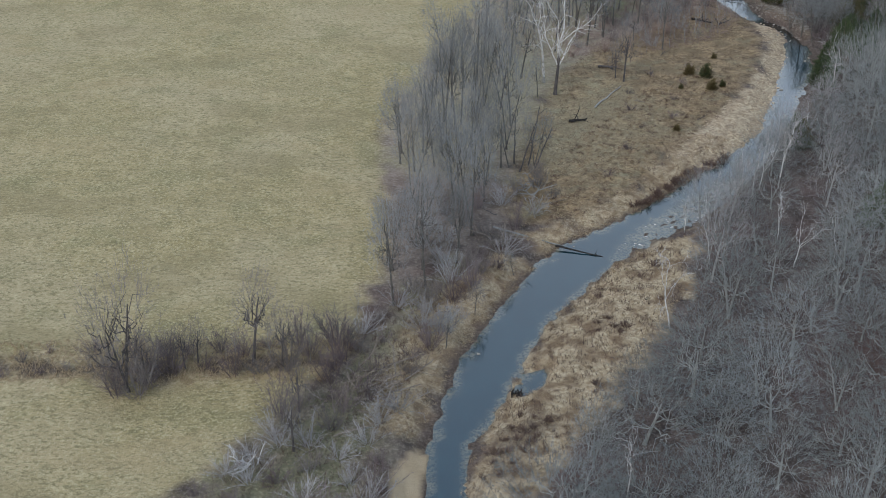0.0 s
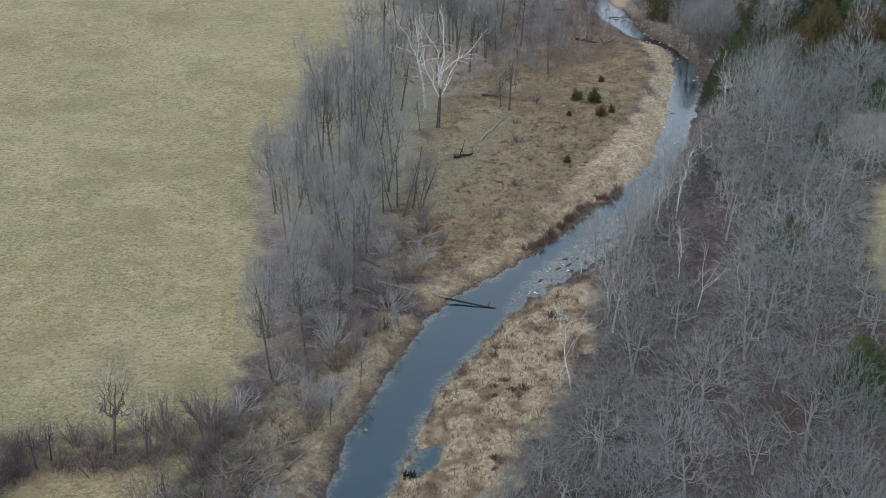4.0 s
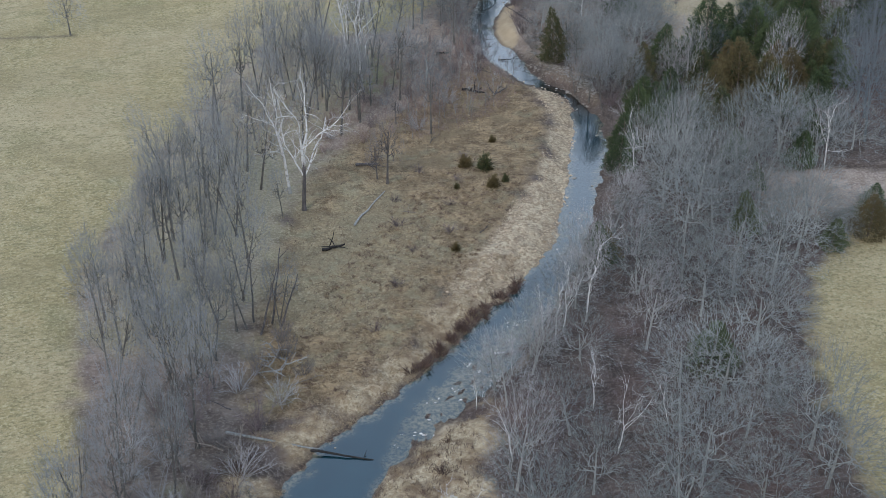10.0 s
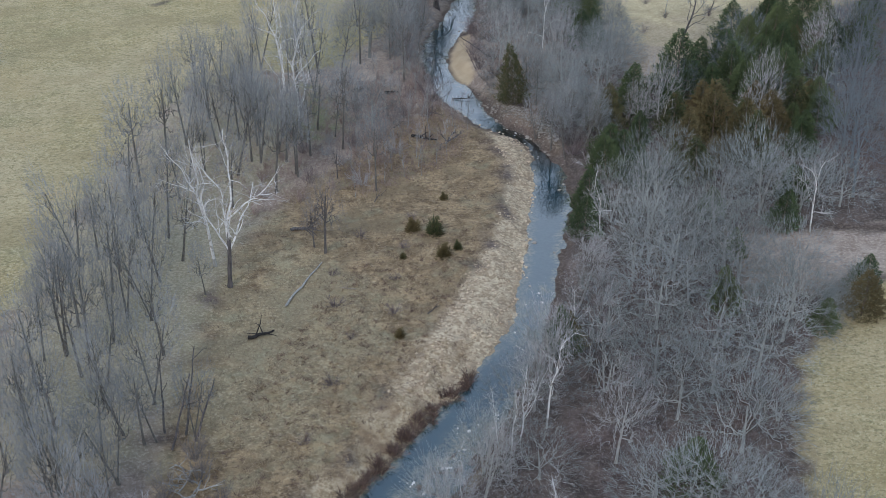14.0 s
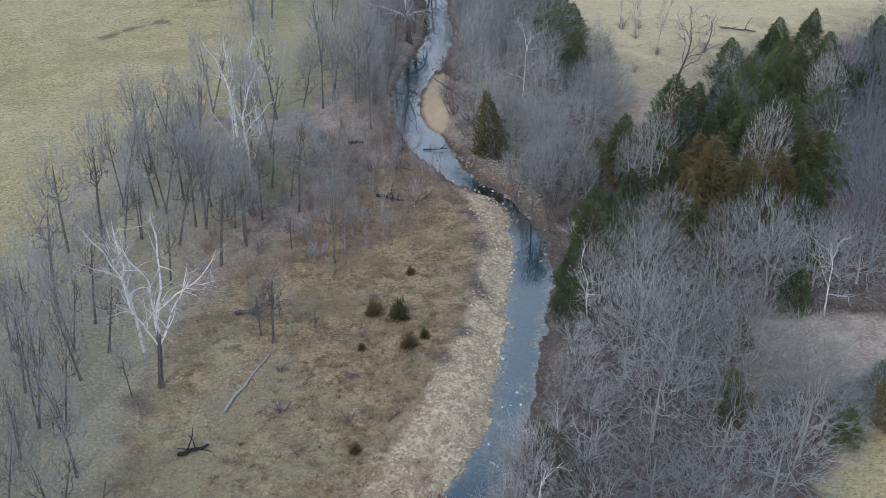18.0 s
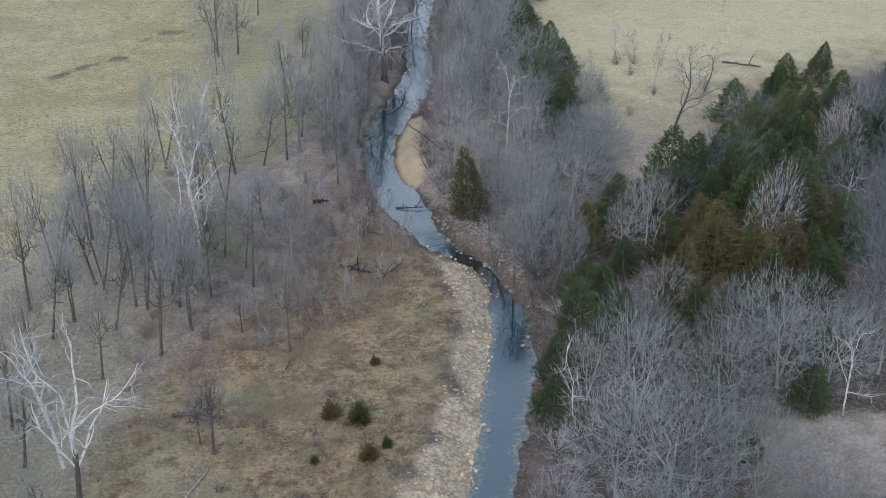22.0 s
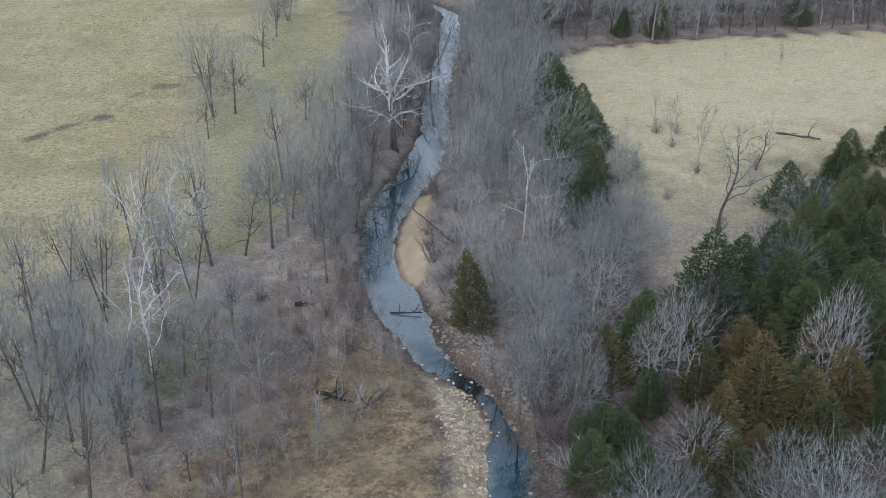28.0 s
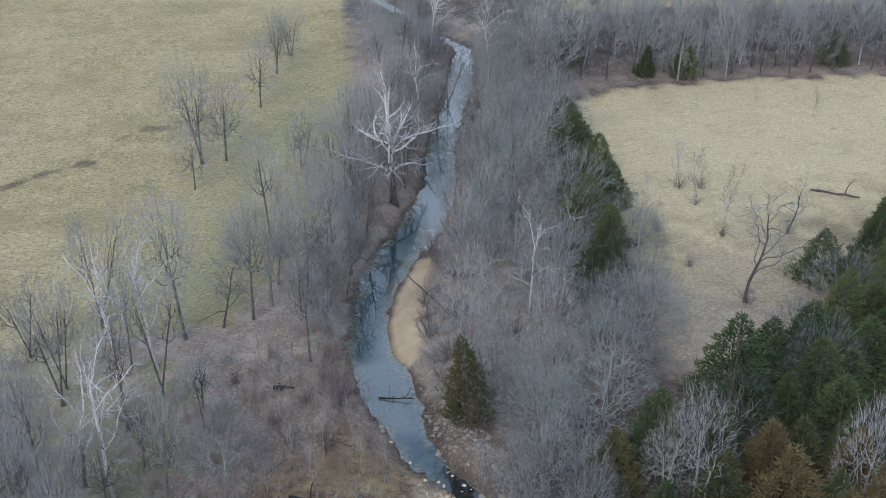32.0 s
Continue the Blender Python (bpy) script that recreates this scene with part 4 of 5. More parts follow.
# trees that stand out
WEST_EDGE = [(-5.3, 138.7, 11.6), (-2.5, 142.3, 11.5), (-0.9, 137.8, 10.7), (0.6, 134.8, 10.3), (0.6, 153, 15.5), (1.8, 149, 12.8), (2.5, 151, 12.9),
             (3.9, 144.2, 10), (5.7, 139.5, 11.5), (7.3, 137.7, 10), (7.9, 143.4, 11.5), (8.3, 137.9, 8.2), (5.1, 167.2, 15), (4.4, 163.4, 12),
             (8.2, 156.8, 12.5), (6.4, 177.7, 14.6), (1.1, 168.7, 13), (11.5, 168.1, 12), (10.2, 173.4, 12.7), (13.5, 160.5, 7), (11.4, 137.9, 8.5),
             (-2.2, 112.5, 12), (-5.1, 112.4, 11), (1.9, 117.7, 10), (1.3, 128.1, 11)]
WEST_UP = [(25.6, 184.8, 11.5), (24.7, 189.1, 12), (21.5, 189.4, 13.6), (20.6, 190.4, 13), (17.4, 194.6, 12), (16.7, 195.4, 12.5), (34.2, 179.8, 10.7),
           (31.6, 195.6, 8), (22.7, 195.1, 13), (27.8, 190.3, 11), (21.8, 208.7, 12.6), (32.4, 217.9, 15.5), (27.7, 213.9, 11), (25.5, 185.5, 11.6),
           (24, 192, 11.3), (21.7, 195.1, 12), (14.6, 188.6, 11), (12.9, 186.5, 11)]
SMALL = [(26.4, 166.2, 10), (25.4, 167.8, 6.1), (30.2, 183.6, 5), (34.2, 206.8, 6.5)]
SYCAMORES = [(14.8, 166.0, 17.5), (16, 161.4, 18.5), (27.5, 195.8, 17), (26.9, 211.3, 17), (30, 213.5, 15.5), (25.1, 197.6, 13.5)]
CROOKED = [(35.9, 219.4, 9.5), (87.1, 216.0, 14), (97.0, 229.3, 7.5)]
FIELD_TREES = [(36.1, 257.8, 11.5), (33.2, 257.4, 14), (32.5, 250.4, 8), (45.6, 294, 8), (40.7, 274.6, 10), (43.3, 287.2, 9.5), (-14.6, 228.8, 9.7)]
SPREADING = [(40.6, 222.8, 13), (44.3, 224.5, 12.6), (45.2, 253.9, 8.5), (36.2, 194.5, 9.3), (48.6, 248.6, 9.5)]
CEDAR_TREES = [(79.1, 199, 11), (70.1, 192.7, 9.2), (96.1, 218.7, 7.2), (103.3, 222.3, 6.5), (88.2, 204.5, 8.5), (93.3, 208.5, 8.5), (86.6, 193.9, 7.8), (99.3, 211.6, 8.5),
               (79.3, 260, 6), (79.6, 254.5, 7.5), (77.2, 250, 8.5), (80.2, 246.5, 6.5), (77, 241, 8.5), (79.8, 238.3, 7), (75.2, 233.5, 8), (76.5, 228.5, 6.5), (72.8, 221.3, 6.5), (75.2, 222.5, 6), (92, 194.1, 9.5), (87.1, 178, 6),
               (61.6, 177.3, 6.4), (64.3, 175.2, 6.2), (63, 181.5, 6), (76.4, 161.2, 5.6), (107.8, 227.2, 6.4), (116.8, 233.8, 4.7), (113, 228.4, 5.2), (47.3, 96.2, 8.6), (50.6, 97.6, 6), (63.4, 146.8, 5.8),
               (106.8, 226.8, 4.8), (86.6, 198.1, 9.4), (54.8, 164.8, 5.6), (83.5, 203, 8), (92, 201, 8.8), (97, 205, 8.2),
               (57.1, 170.2, 6), (45.6, 143.2, 5.6), (49.7, 122.6, 6), (70.8, 141.3, 4.5), (70, 165.5, 4.5), (68.8, 156.3, 4), (81.2, 167.9, 5), (92.1, 183.5, 7), (78.2, 146.9, 5),
               (87.7, 179.4, 6.5), (93.6, 185.9, 7.5), (105.8, 205.1, 8), (109.9, 205.9, 8), (122, 223.4, 7), (115, 214, 7.5), (102.8, 217.1, 7), (112, 220, 6.5)]
CEDAR_MORE = [(83, 196, 8), (89.5, 199, 8.5), (76, 193, 7.5), (94, 197.5, 8), (100, 207, 8), (104, 214, 8), (99, 217.5, 6.5), (75.5, 178, 6), (82, 184, 7), (101, 201, 8),
              (86, 190, 7.5), (90, 193, 7.5), (95, 201, 8), (91, 205, 8), (97, 209, 8), (102, 210, 7.5), (106, 218, 6.5), (79, 186, 6.5), (88, 183, 6.5), (94, 190, 7.5), (69, 186, 6), (65, 181, 6), (106, 206, 8)]
RUSTY_TREES = [(81.3, 189.6, 6), (84.7, 187.7, 6.5), (79.1, 189.9, 6.2), (66.2, 190.5, 6.7), (77.4, 182.7, 9), (80, 177, 7.4), (71.7, 174, 5.8),
               (68.4, 173.6, 5.5), (75.9, 142.8, 5.5), (79.3, 179.7, 8.1), (46.3, 143.7, 4), (74, 187, 6.5), (90, 187, 7), (72.5, 180, 7), (85, 182.5, 7.2)]
PALE_EAST = [(72.7, 187.3, 6.5), (56.4, 163.7, 9.4), (79.1, 159.6, 10.5), (28.7, 113.1, 7.5), (37.6, 112.7, 9), (43.1, 115.8, 6.5), (40.8, 132.7, 10.4), (38.2, 131.6, 9),
             (22.4, 100.9, 9.6), (14.8, 75.8, 8), (37.4, 119.1, 8), (65.3, 216.9, 12)]
OVERHANG = [(27.5, 121.6, 6.5), (29.8, 124.2, 7.5), (31.9, 126.3, 7), (34.3, 128.7, 8), (36.4, 131.8, 7.5), (38.7, 135.2, 8), (40.8, 138.4, 7), (42.6, 141.4, 8), (44.6, 144.8, 7.5)]
PALE_BANK = [(30, 120.5, 7.5), (33.5, 125, 8), (37, 130, 8), (40.5, 135.2, 7.5), (43.6, 140.3, 8), (46.8, 144.8, 8), (49.6, 150.5, 7.5)]
DOME_EAST = [(71.5, 148.4, 9.5), (75.6, 144.6, 5.5), (73.2, 143.2, 5), (77.2, 146.2, 4.5), (60.5, 153.1, 12.5), (75.2, 164.5, 11.5), (69.5, 144.7, 8.5), (70.9, 203.7, 9.4), (66.4, 153.8, 11), (48.6, 117.4, 12)]
TINY_NORTH = [(89.6, 237.8, 6.4), (88.6, 242.4, 7), (89.5, 229.5, 9), (91.6, 242, 6), (113.5, 259.9, 4.5), (84.5, 240, 4), (82.5, 231.5, 4), (98, 262.7, 2.8), (107.3, 264.2, 2.9), (114.4, 261.1, 3.2)]
HEDGE_TREES = [(-15.2, 94.6, 7.5), (-19.6, 94.2, 6.5), (-24.4, 94.6, 5.5), (-10.4, 95.8, 6.5), (-27.5, 92.2, 6), (-31, 92.4, 5), (-18, 95.4, 10.5), (-8.7, 101.2, 7.1), (-12.9, 87.5, 6), (-20.6, 95, 4.5), (-26, 95, 4), (-12.6, 95.3, 6), (-23.3, 95.4, 5.1), (-16.3, 95.4, 6.3), (-12.8, 81.9, 7)]
SLENDER = "slender dark-trunked bare tree beside the hay field"
stand(SLIMS, WEST_EDGE, "slender_tree", 13.0, SLENDER, "tree", "trees of the west bank")
stand(SLIMS, WEST_UP, "slender_tree", 13.0, "slender dark-trunked bare tree on leaf-littered floodplain", "tree", "trees of the west bank")
stand(HEDGEROW[1:], SMALL, "small_tree", 11.0, "small bare tree on the brown meadow", "tree", "small trees of the meadow")
stand([SYCS[0], SYCS[1], SYCS[3], SYCS[0], SYCS[3], SYCS[1]], SYCAMORES, "sycamore", 19.0, "white-limbed bare sycamore among dark trunks", "tree", "white sycamores", 2, 1.0, 8.0)
stand(SYCS[2:3], [(55.4, 243.8, 17.5)], "sycamore", 17.0, "great white sycamore with crooked limbs leaning over the creek", "tree", "white sycamores", 4)
stand(SYCS[:1], [(66.5, 292, 15), (73.6, 282.5, 15), (61.5, 268, 13)], "sycamore", 19.0, "tall white sycamore over the upper creek", "tree", "white sycamores", 3)
stand(SNAGS, CROOKED, "crooked_tree", 9.0, "crooked dark dead tree with broken limbs", "tree", "crooked trees")
stand(OVALS, FIELD_TREES, "field_tree", 12.0, "bare tree standing alone in the hay field", "tree", "trees of the hay field")
stand(HEDGEROW[:1], [(-29.2, 91.0, 13.5)], "hedgerow_tree", 11.0, "broad bare tree with dark forked trunk in the hedgerow", "tree", "hedgerow trees", 2)
stand(DOMES[1:2] + OVALS, SPREADING, "bare_tree", 11.5, "bare spreading tree near the upper creek", "tree", "trees along the upper creek")
stand(CEDARS, CEDAR_TREES, "cedar", 9.0, "dark green conical cedar in the east woods", "cedar", "cedars", 2.5, 0.92)
stand(CEDARS[1:] + RUSTY[:1], CEDAR_MORE, "cedar", 10.5, "green cedar in a dense evergreen clump", "cedar", "cedars", 2.5, 0.9)
stand(RUSTY[:1], [(56.8, 201.6, 6.0)], "cedar", 8.0, "tall narrow olive-brown cedar at the creek's edge", "cedar", "cedars", 2, 1.5)
stand(RUSTY, RUSTY_TREES, "cedar", 7.2, "olive and rust-coloured cedar in the east woods", "cedar", "cedars", 2.5, 0.92)
stand(BIRCHES, PALE_EAST, "pale_tree", 9.6, "thin white-barked bare tree at the creek's edge", "tree", "white-barked trees", 3.5)
stand(PALES + BIRCHES[:1], PALE_BANK, "bank_tree", 11.0, "pale bare tree overhanging the creek's east edge", "tree", "bank trees", 8)
stand([BIRCHES[0], DOMES[1], BIRCHES[1], DOMES[5]], OVERHANG, "bank_tree", 11.5, "grey bare tree leaning out over the creek pool", "tree", "bank trees", 5)
stand(PALES, [(72.6, 189.0, 10), (70.2, 189.6, 9)], "pale_tree", 12.0, "pale bare tree with a light trunk among cedars", "tree", "trees among the cedars", 3)
stand(DOMES, DOME_EAST, "bare_tree", 10.5, "wide round-crowned bare tree with grey branches", "tree", "trees of the east bank")
stand(DOMES, [(80.6, 233, 5.5), (79.2, 226.6, 6.5), (80.8, 229.5, 5), (76.6, 218, 7), (74.2, 211.5, 8.5), (70.6, 210.1, 8.5), (76.8, 213.8, 7), (79.8, 222.5, 4.5)], "bare_tree", 10.5, "round grey bushy bare tree at the field's edge", "tree", "trees of the field edge")
BANK_TREES = [(57.9, 187.6, 9), (58.7, 184.2, 8), (56.9, 191.2, 8), (48.3, 225.5, 9), (49.3, 229, 10), (50.4, 232.2, 9), (51.3, 235.5, 10.5), (54.8, 243.5, 10), (57.2, 248, 9), (59.2, 186.8, 7.5), (60.4, 189.2, 9), (61, 184.4, 8.5),
              (3.2, 104.4, 4.5), (7.6, 112.6, 4), (0.2, 98, 4.5), (63.3, 264, 10), (66, 274, 10)]
stand(SLIMS, BANK_TREES, "bank_tree", 13.0, "dark bare tree leaning over the creek's edge", "tree", "bank trees", 6)
stand(POLES, TINY_NORTH, "sapling", 7.0, "thin bare sapling in the pale north field", "sapling", "saplings of the north field")
stand(HEDGEROW[1:] + POLES[:1], HEDGE_TREES, "hedgerow_tree", 11.0, "small bare tree in the hedgerow between hay fields", "tree", "hedgerow trees")

# woods on both banks
EAST_LOW = [(4, 52), (9, 77), (16, 86), (22, 98), (27, 108), (33, 121), (41, 130), (48, 142), (53, 156), (57, 168), (60, 175), (69, 162), (67, 150), (69, 142),
            (63, 134), (57, 121), (54, 108), (51, 80), (50, 50)]
EAST_MID = [(58, 170), (60, 182), (66, 190), (76, 186), (86, 176), (86, 163), (72, 163)]
EAST_FAR = [(87, 161), (87, 175), (98, 188), (109, 204), (114, 216), (122, 227), (140, 236), (165, 238), (165, 161)]
EAST_HIGH = [(58, 198), (56.5, 214), (59, 226), (62, 240), (67, 254), (72, 270), (75, 290), (82, 298), (81, 275), (77.5, 262), (75, 245), (72, 226), (72, 208), (68, 196), (62, 190)]
NORTH = [(76, 296), (83, 277), (93, 279), (108, 279), (131, 276), (190, 274), (190, 302), (120, 302), (95, 306)]
NORTH_EDGE = [(82, 270), (84, 275), (93, 276.5), (108, 276.5), (131, 274), (150, 273), (150, 276), (131, 277.5), (108, 280), (93, 280), (80, 278), (79, 268)]
WEST_HIGH = [(37, 216), (45, 208), (47, 216), (48, 230), (52, 243), (57, 255), (62, 270), (66, 290), (69, 304), (60, 322), (57, 300), (55, 272), (49, 258), (41, 244), (36, 232)]
WEST_MID = [(10, 178), (18, 174), (26, 182), (34, 192), (36, 206), (30, 212), (24, 226), (16, 216), (10, 200), (5, 188)]
WEST_LOW = [(-6, 104), (0, 110), (5, 120), (5, 130), (6, 140), (10, 152), (10, 166), (6, 178), (0, 168), (-5, 150), (-6, 128)]
POLE_WOOD = [(31, 178), (40, 182), (46, 187), (49.5, 195), (48, 206), (47, 214), (40, 214), (35, 204)]
GREY = "bare grey broad-crowned tree in creekside woods"
grow(DOMES * 2 + PALES[:1], scatter(EAST_LOW, 4.7, 1, 3.4), "bare_tree", 0.86, GREY, "tree", "trees of the east bank")
grow(DOMES, scatter(EAST_MID, 4.4, 2, 3.4), "bare_tree", 0.74, GREY, "tree", "trees of the east bank")
grow(DOMES + PALES[:1], scatter(EAST_HIGH, 4.3, 4, 2.4), "bare_tree", 0.9, GREY, "tree", "trees along the upper creek")
CEDAR_WOOD = [(66, 190), (76, 187), (86, 177), (97, 191), (104, 200), (112, 210), (104, 218), (97, 214), (88, 208), (80, 196), (72, 197)]
DUSKY = [tree_model("dusky_tree", *k, BARK_GREY, TWIG_DUSK) for k in DOME_KINDS[:2]]
grow(DUSKY + PALES[:1], scatter(CEDAR_WOOD, 6.5, 14, 2.4), "bare_tree", 0.74, "bare dusky grey tree among dark cedars", "tree", "trees among the cedars")
grow(DOMES[:2] + SLIMS[:2] + PALES, scatter(WEST_HIGH, 4.8, 6, 3.0), "bare_tree", 0.82, GREY, "tree", "trees along the upper creek")
grow(SLIMS, scatter(WEST_MID, 5.0, 7, 2.8), "slender_tree", 0.9, "slender bare tree on leaf-littered floodplain", "tree", "trees of the west bank")
grow(SLIMS, scatter(WEST_LOW, 4.1, 8, 2.4), "slender_tree", 0.9, SLENDER, "tree", "trees of the west bank")
grow(POLES, scatter(POLE_WOOD, 2.1, 9, 1.0), "sapling", 0.72, "thin pale sapling in brown undergrowth", "sapling", "saplings of the west bank")


WATERSIDE = [(45, 214), (46.5, 222), (49.5, 231), (53, 240), (57, 247), (59, 256), (62, 267), (66, 281), (68.5, 292), (69, 300), (65, 300), (62, 285), (58, 270), (55, 257), (50, 246), (46, 234), (43, 222)]
WATERSIDE_EAST = [(62, 234), (66, 246), (68, 257), (70, 267), (73.8, 281), (75.8, 292), (80, 292), (77, 276), (73, 260), (69, 246), (64, 232)]
grow(DOMES[1:3] + OVALS[:1] + SLIMS[:1], scatter(WATERSIDE, 3.7, 16, 2.2), "bank_tree", 0.72, "bare grey tree crowding the upper creek's bank", "tree", "bank trees", 0.2, 4)
grow(DOMES[:3] + OVALS[:1], scatter(WATERSIDE_EAST, 4.2, 17, 2.4), "bank_tree", 0.72, "bare grey tree crowding the upper creek's bank", "tree", "bank trees", 0.2, 4)


EAST_NARROWS = [(58.6, 183.5), (60.2, 187), (60.4, 194), (59, 199.5), (57.2, 206), (60, 207), (63, 199), (63, 188), (61, 182)]
grow(DOMES[:2] + OVALS[:1], scatter(EAST_NARROWS, 3.0, 18, 1.6), "bank_tree", 0.66, "bare grey tree on the steep bank above the creek's narrows", "tree", "bank trees", 0.2, 4)


def massed(kinds, spots, name, size, material, label, seed):
    """Far trees that nobody could count, as one mesh."""
    r = np.random.default_rng(seed)
    vs, fs, n = [], [], 0
    p = np.array(spots)
    zs = lie(p[:, 0], p[:, 1])[0]
    for (x, y), z in zip(spots, zs):
        wood, fine = kinds[int(r.integers(len(kinds)))]
        a, s = r.uniform(0, 6.283), size * r.uniform(0.75, 1.2)
        turn = np.array([[math.cos(a), -math.sin(a), 0], [math.sin(a), math.cos(a), 0], [0, 0, 1]])
        for t in (wood, fine):
            v, f = np.concatenate(t.v), np.concatenate(t.f)
            vs.append(v @ turn.T * s + (x, y, z))
            fs.append(f + n)
            n += len(v)
    tagged(new(name, solid(name, np.concatenate(vs), np.concatenate(fs), material)), label, "trees", kind="stuff")


massed(HILL_KINDS, scatter(EAST_FAR, 6.2, 3, 3.0), "hillside_woods", 0.98, TWIG_DUSK, "dense bare grey woods on the east side", 31)
NORTH_TREES = [tree_model("wood_edge_tree", *k, BARK_DARK, TWIG_MIST) for k in FAR_KINDS]
grow(NORTH_TREES, scatter(NORTH_EDGE, 2.6, 15, 1.5), "bare_tree", 0.85, "thin straight bare tree at the wood's edge beyond the pale field", "tree", "trees of the north wood", 0.25)
stand(PALES, [(99.8, 275.5, 12), (107.3, 276.2, 12), (119.8, 280, 14), (96, 283, 13), (113, 286, 13)], "pale_tree", 12.0, "pale ash-grey bare tree in the north wood", "tree", "trees of the north wood", 3)
stand(CEDARS, [(101.1, 277, 6), (95.6, 278, 4.5), (124.4, 278, 5.5), (85.5, 284, 7)], "cedar", 9.0, "dark cedar among bare trees of the north wood", "cedar", "cedars", 2, 1.1)
massed(FAR_KINDS, scatter(NORTH, 4.0, 5, 1.5), "north_woods", 0.95, TWIG_MIST, "dense bare grey wood beyond the pale field", 32)


# ---- shrubs ----
def shrub(me, name, x, y, s, label, group, category="shrub"):
    ob = new(name, me)
    z = float(lie(np.array([x]), np.array([y]))[0][0])
    ob.matrix_world = pose(x, y, max(z, LEVEL), 0, 0, rng.uniform(0, 360)) @ Matrix.Diagonal((s * rng.uniform(0.9, 1.3), s, s * rng.uniform(0.8, 1.15), 1))
    return tagged(ob, label, category, group)


THICKETS = [(-26, 70), (-19, 79), (-16, 84.5), (-12.5, 90), (-8.5, 100), (-2, 111), (4, 118), (8.5, 118.5), (5, 111), (0, 100), (-3, 92), (-5, 84), (-5, 70)]
WEST_SHRUBS = [(-2, 112), (4, 119), (9, 122), (14, 128), (12, 136), (4, 132), (-3, 122)]
MEADOW_SHRUBS = [(20, 134), (28, 148), (36, 158), (40, 172), (30, 172), (22, 150)]
LITTER = [(18, 176), (34, 182), (46, 200), (48, 214), (36, 214), (28, 204)]
for x, y in scatter(THICKETS, 2.3, 21, 0.8):
    shrub(BUSHES[int(rng.choice([0, 3, 2, 3, 1]))], "shrub", x, y, rng.uniform(0.7, 1.25), "tangled grey leafless shrub on the creek bank", "bank shrubs")
for x, y in scatter(WEST_SHRUBS, 2.9, 22, 0.8):
    shrub(BUSHES[int(rng.choice([0, 3, 1]))], "shrub", x, y, rng.uniform(0.7, 1.2), "tangled reddish leafless shrub on the creek bank", "bank shrubs")
for x, y in scatter([(-42, 92.6), (-10, 93.6), (-9, 98.5), (-42, 97)], 2.3, 23) + [(-29.8, 90.2), (-28, 90.4), (-30.4, 91.6), (-27.4, 91.8)]:
    shrub(BUSHES[int(rng.choice([0, 1, 2]))], "shrub", x, y, rng.uniform(0.55, 1.1) * (1.45 if x > -34 else 0.6), "brown leafless hedgerow shrub", "hedgerow shrubs")
for x, y in scatter(MEADOW_SHRUBS, 5.5, 24):
    shrub(BUSHES[2], "shrub", x, y, rng.uniform(0.4, 0.75), "low brown leafless shrub in rough meadow", "meadow shrubs")
EAST_EDGE = [(49, 143), (53, 153), (56, 163), (59, 172), (62, 180), (63, 188), (60, 187), (58, 178), (54, 166), (50, 156), (46, 146)]
for x, y in scatter(EAST_EDGE, 2.3, 26, 0.8):
    shrub(BUSHES[int(rng.choice([0, 2, 3]))], "shrub", x, y, rng.uniform(0.6, 1.1), "tangled grey-brown shrub along the east bank", "bank shrubs")
UPPER_BANKS = [(48.5, 203), (46.5, 210), (46.5, 218), (49, 229), (53, 238), (58.5, 249), (62, 262), (66.5, 279), (69, 292), (68, 300), (64, 285), (58, 264), (52, 250), (46, 236), (43, 216), (46, 204)]
for x, y in scatter(UPPER_BANKS, 2.4, 28, 0.8):
    shrub((PINK_BUSH, PINK_BUSH, BUSHES[1], BUSHES[0])[int(rng.integers(4))], "shrub", x, y, rng.uniform(0.8, 1.4), "tangled pinkish-brown shrub overhanging the upper creek", "bank shrubs")
for x, y in scatter([(54.6, 203), (56.5, 214), (59, 228), (63, 240), (66, 252), (69, 266), (74, 285), (71, 285), (66, 262), (62, 246), (57, 230), (54.5, 215)], 2.2, 33, 0.8):
    shrub(BUSHES[int(rng.integers(3))], "shrub", x, y, rng.uniform(0.55, 1.1), "tangled brown shrub on the creek's east bank", "bank shrubs")
for x, y in [(89.4, 237.6), (89.0, 242.2), (97.0, 229.2), (89.6, 229.3), (83, 232), (87.3, 215.7), (84, 224), (91.5, 241.8)]:
    shrub(BUSHES[1], "shrub", x, y, rng.uniform(0.35, 0.6), "small brown leafless shrub in the pale field", "field shrubs")
for x, y in scatter(EAST_HIGH, 5.0, 27, 1.0):
    shrub(BUSHES[int(rng.integers(3))], "shrub", x, y, rng.uniform(0.8, 1.3), "leafless reddish shrub under the trees", "undergrowth shrubs")
for x, y in scatter(LITTER, 2.9, 25):
    shrub((PINK_BUSH, BUSHES[1], BUSHES[3], PINK_BUSH)[int(rng.integers(4))], "shrub", x, y, rng.uniform(0.5, 0.95), "thin leafless shrub in the undergrowth", "undergrowth shrubs")
for x, y in [(23 + 0.46 * k, 128.6 + 0.484 * k) for k in range(30)]:
    shrub(RED_BUSH, "shrub", x + rng.normal(0, 0.3), y + rng.normal(0, 0.3), rng.uniform(0.55, 1.1), "low dark red-brown shrub at the water's edge", "red bank shrubs")
DRIFT = [(x, y) for x, y in scatter(BAR_EAST, 1.1, 29) if wave(np.array([x]), np.array([y * 0.6]), 9, 61)[0] > 0.8]
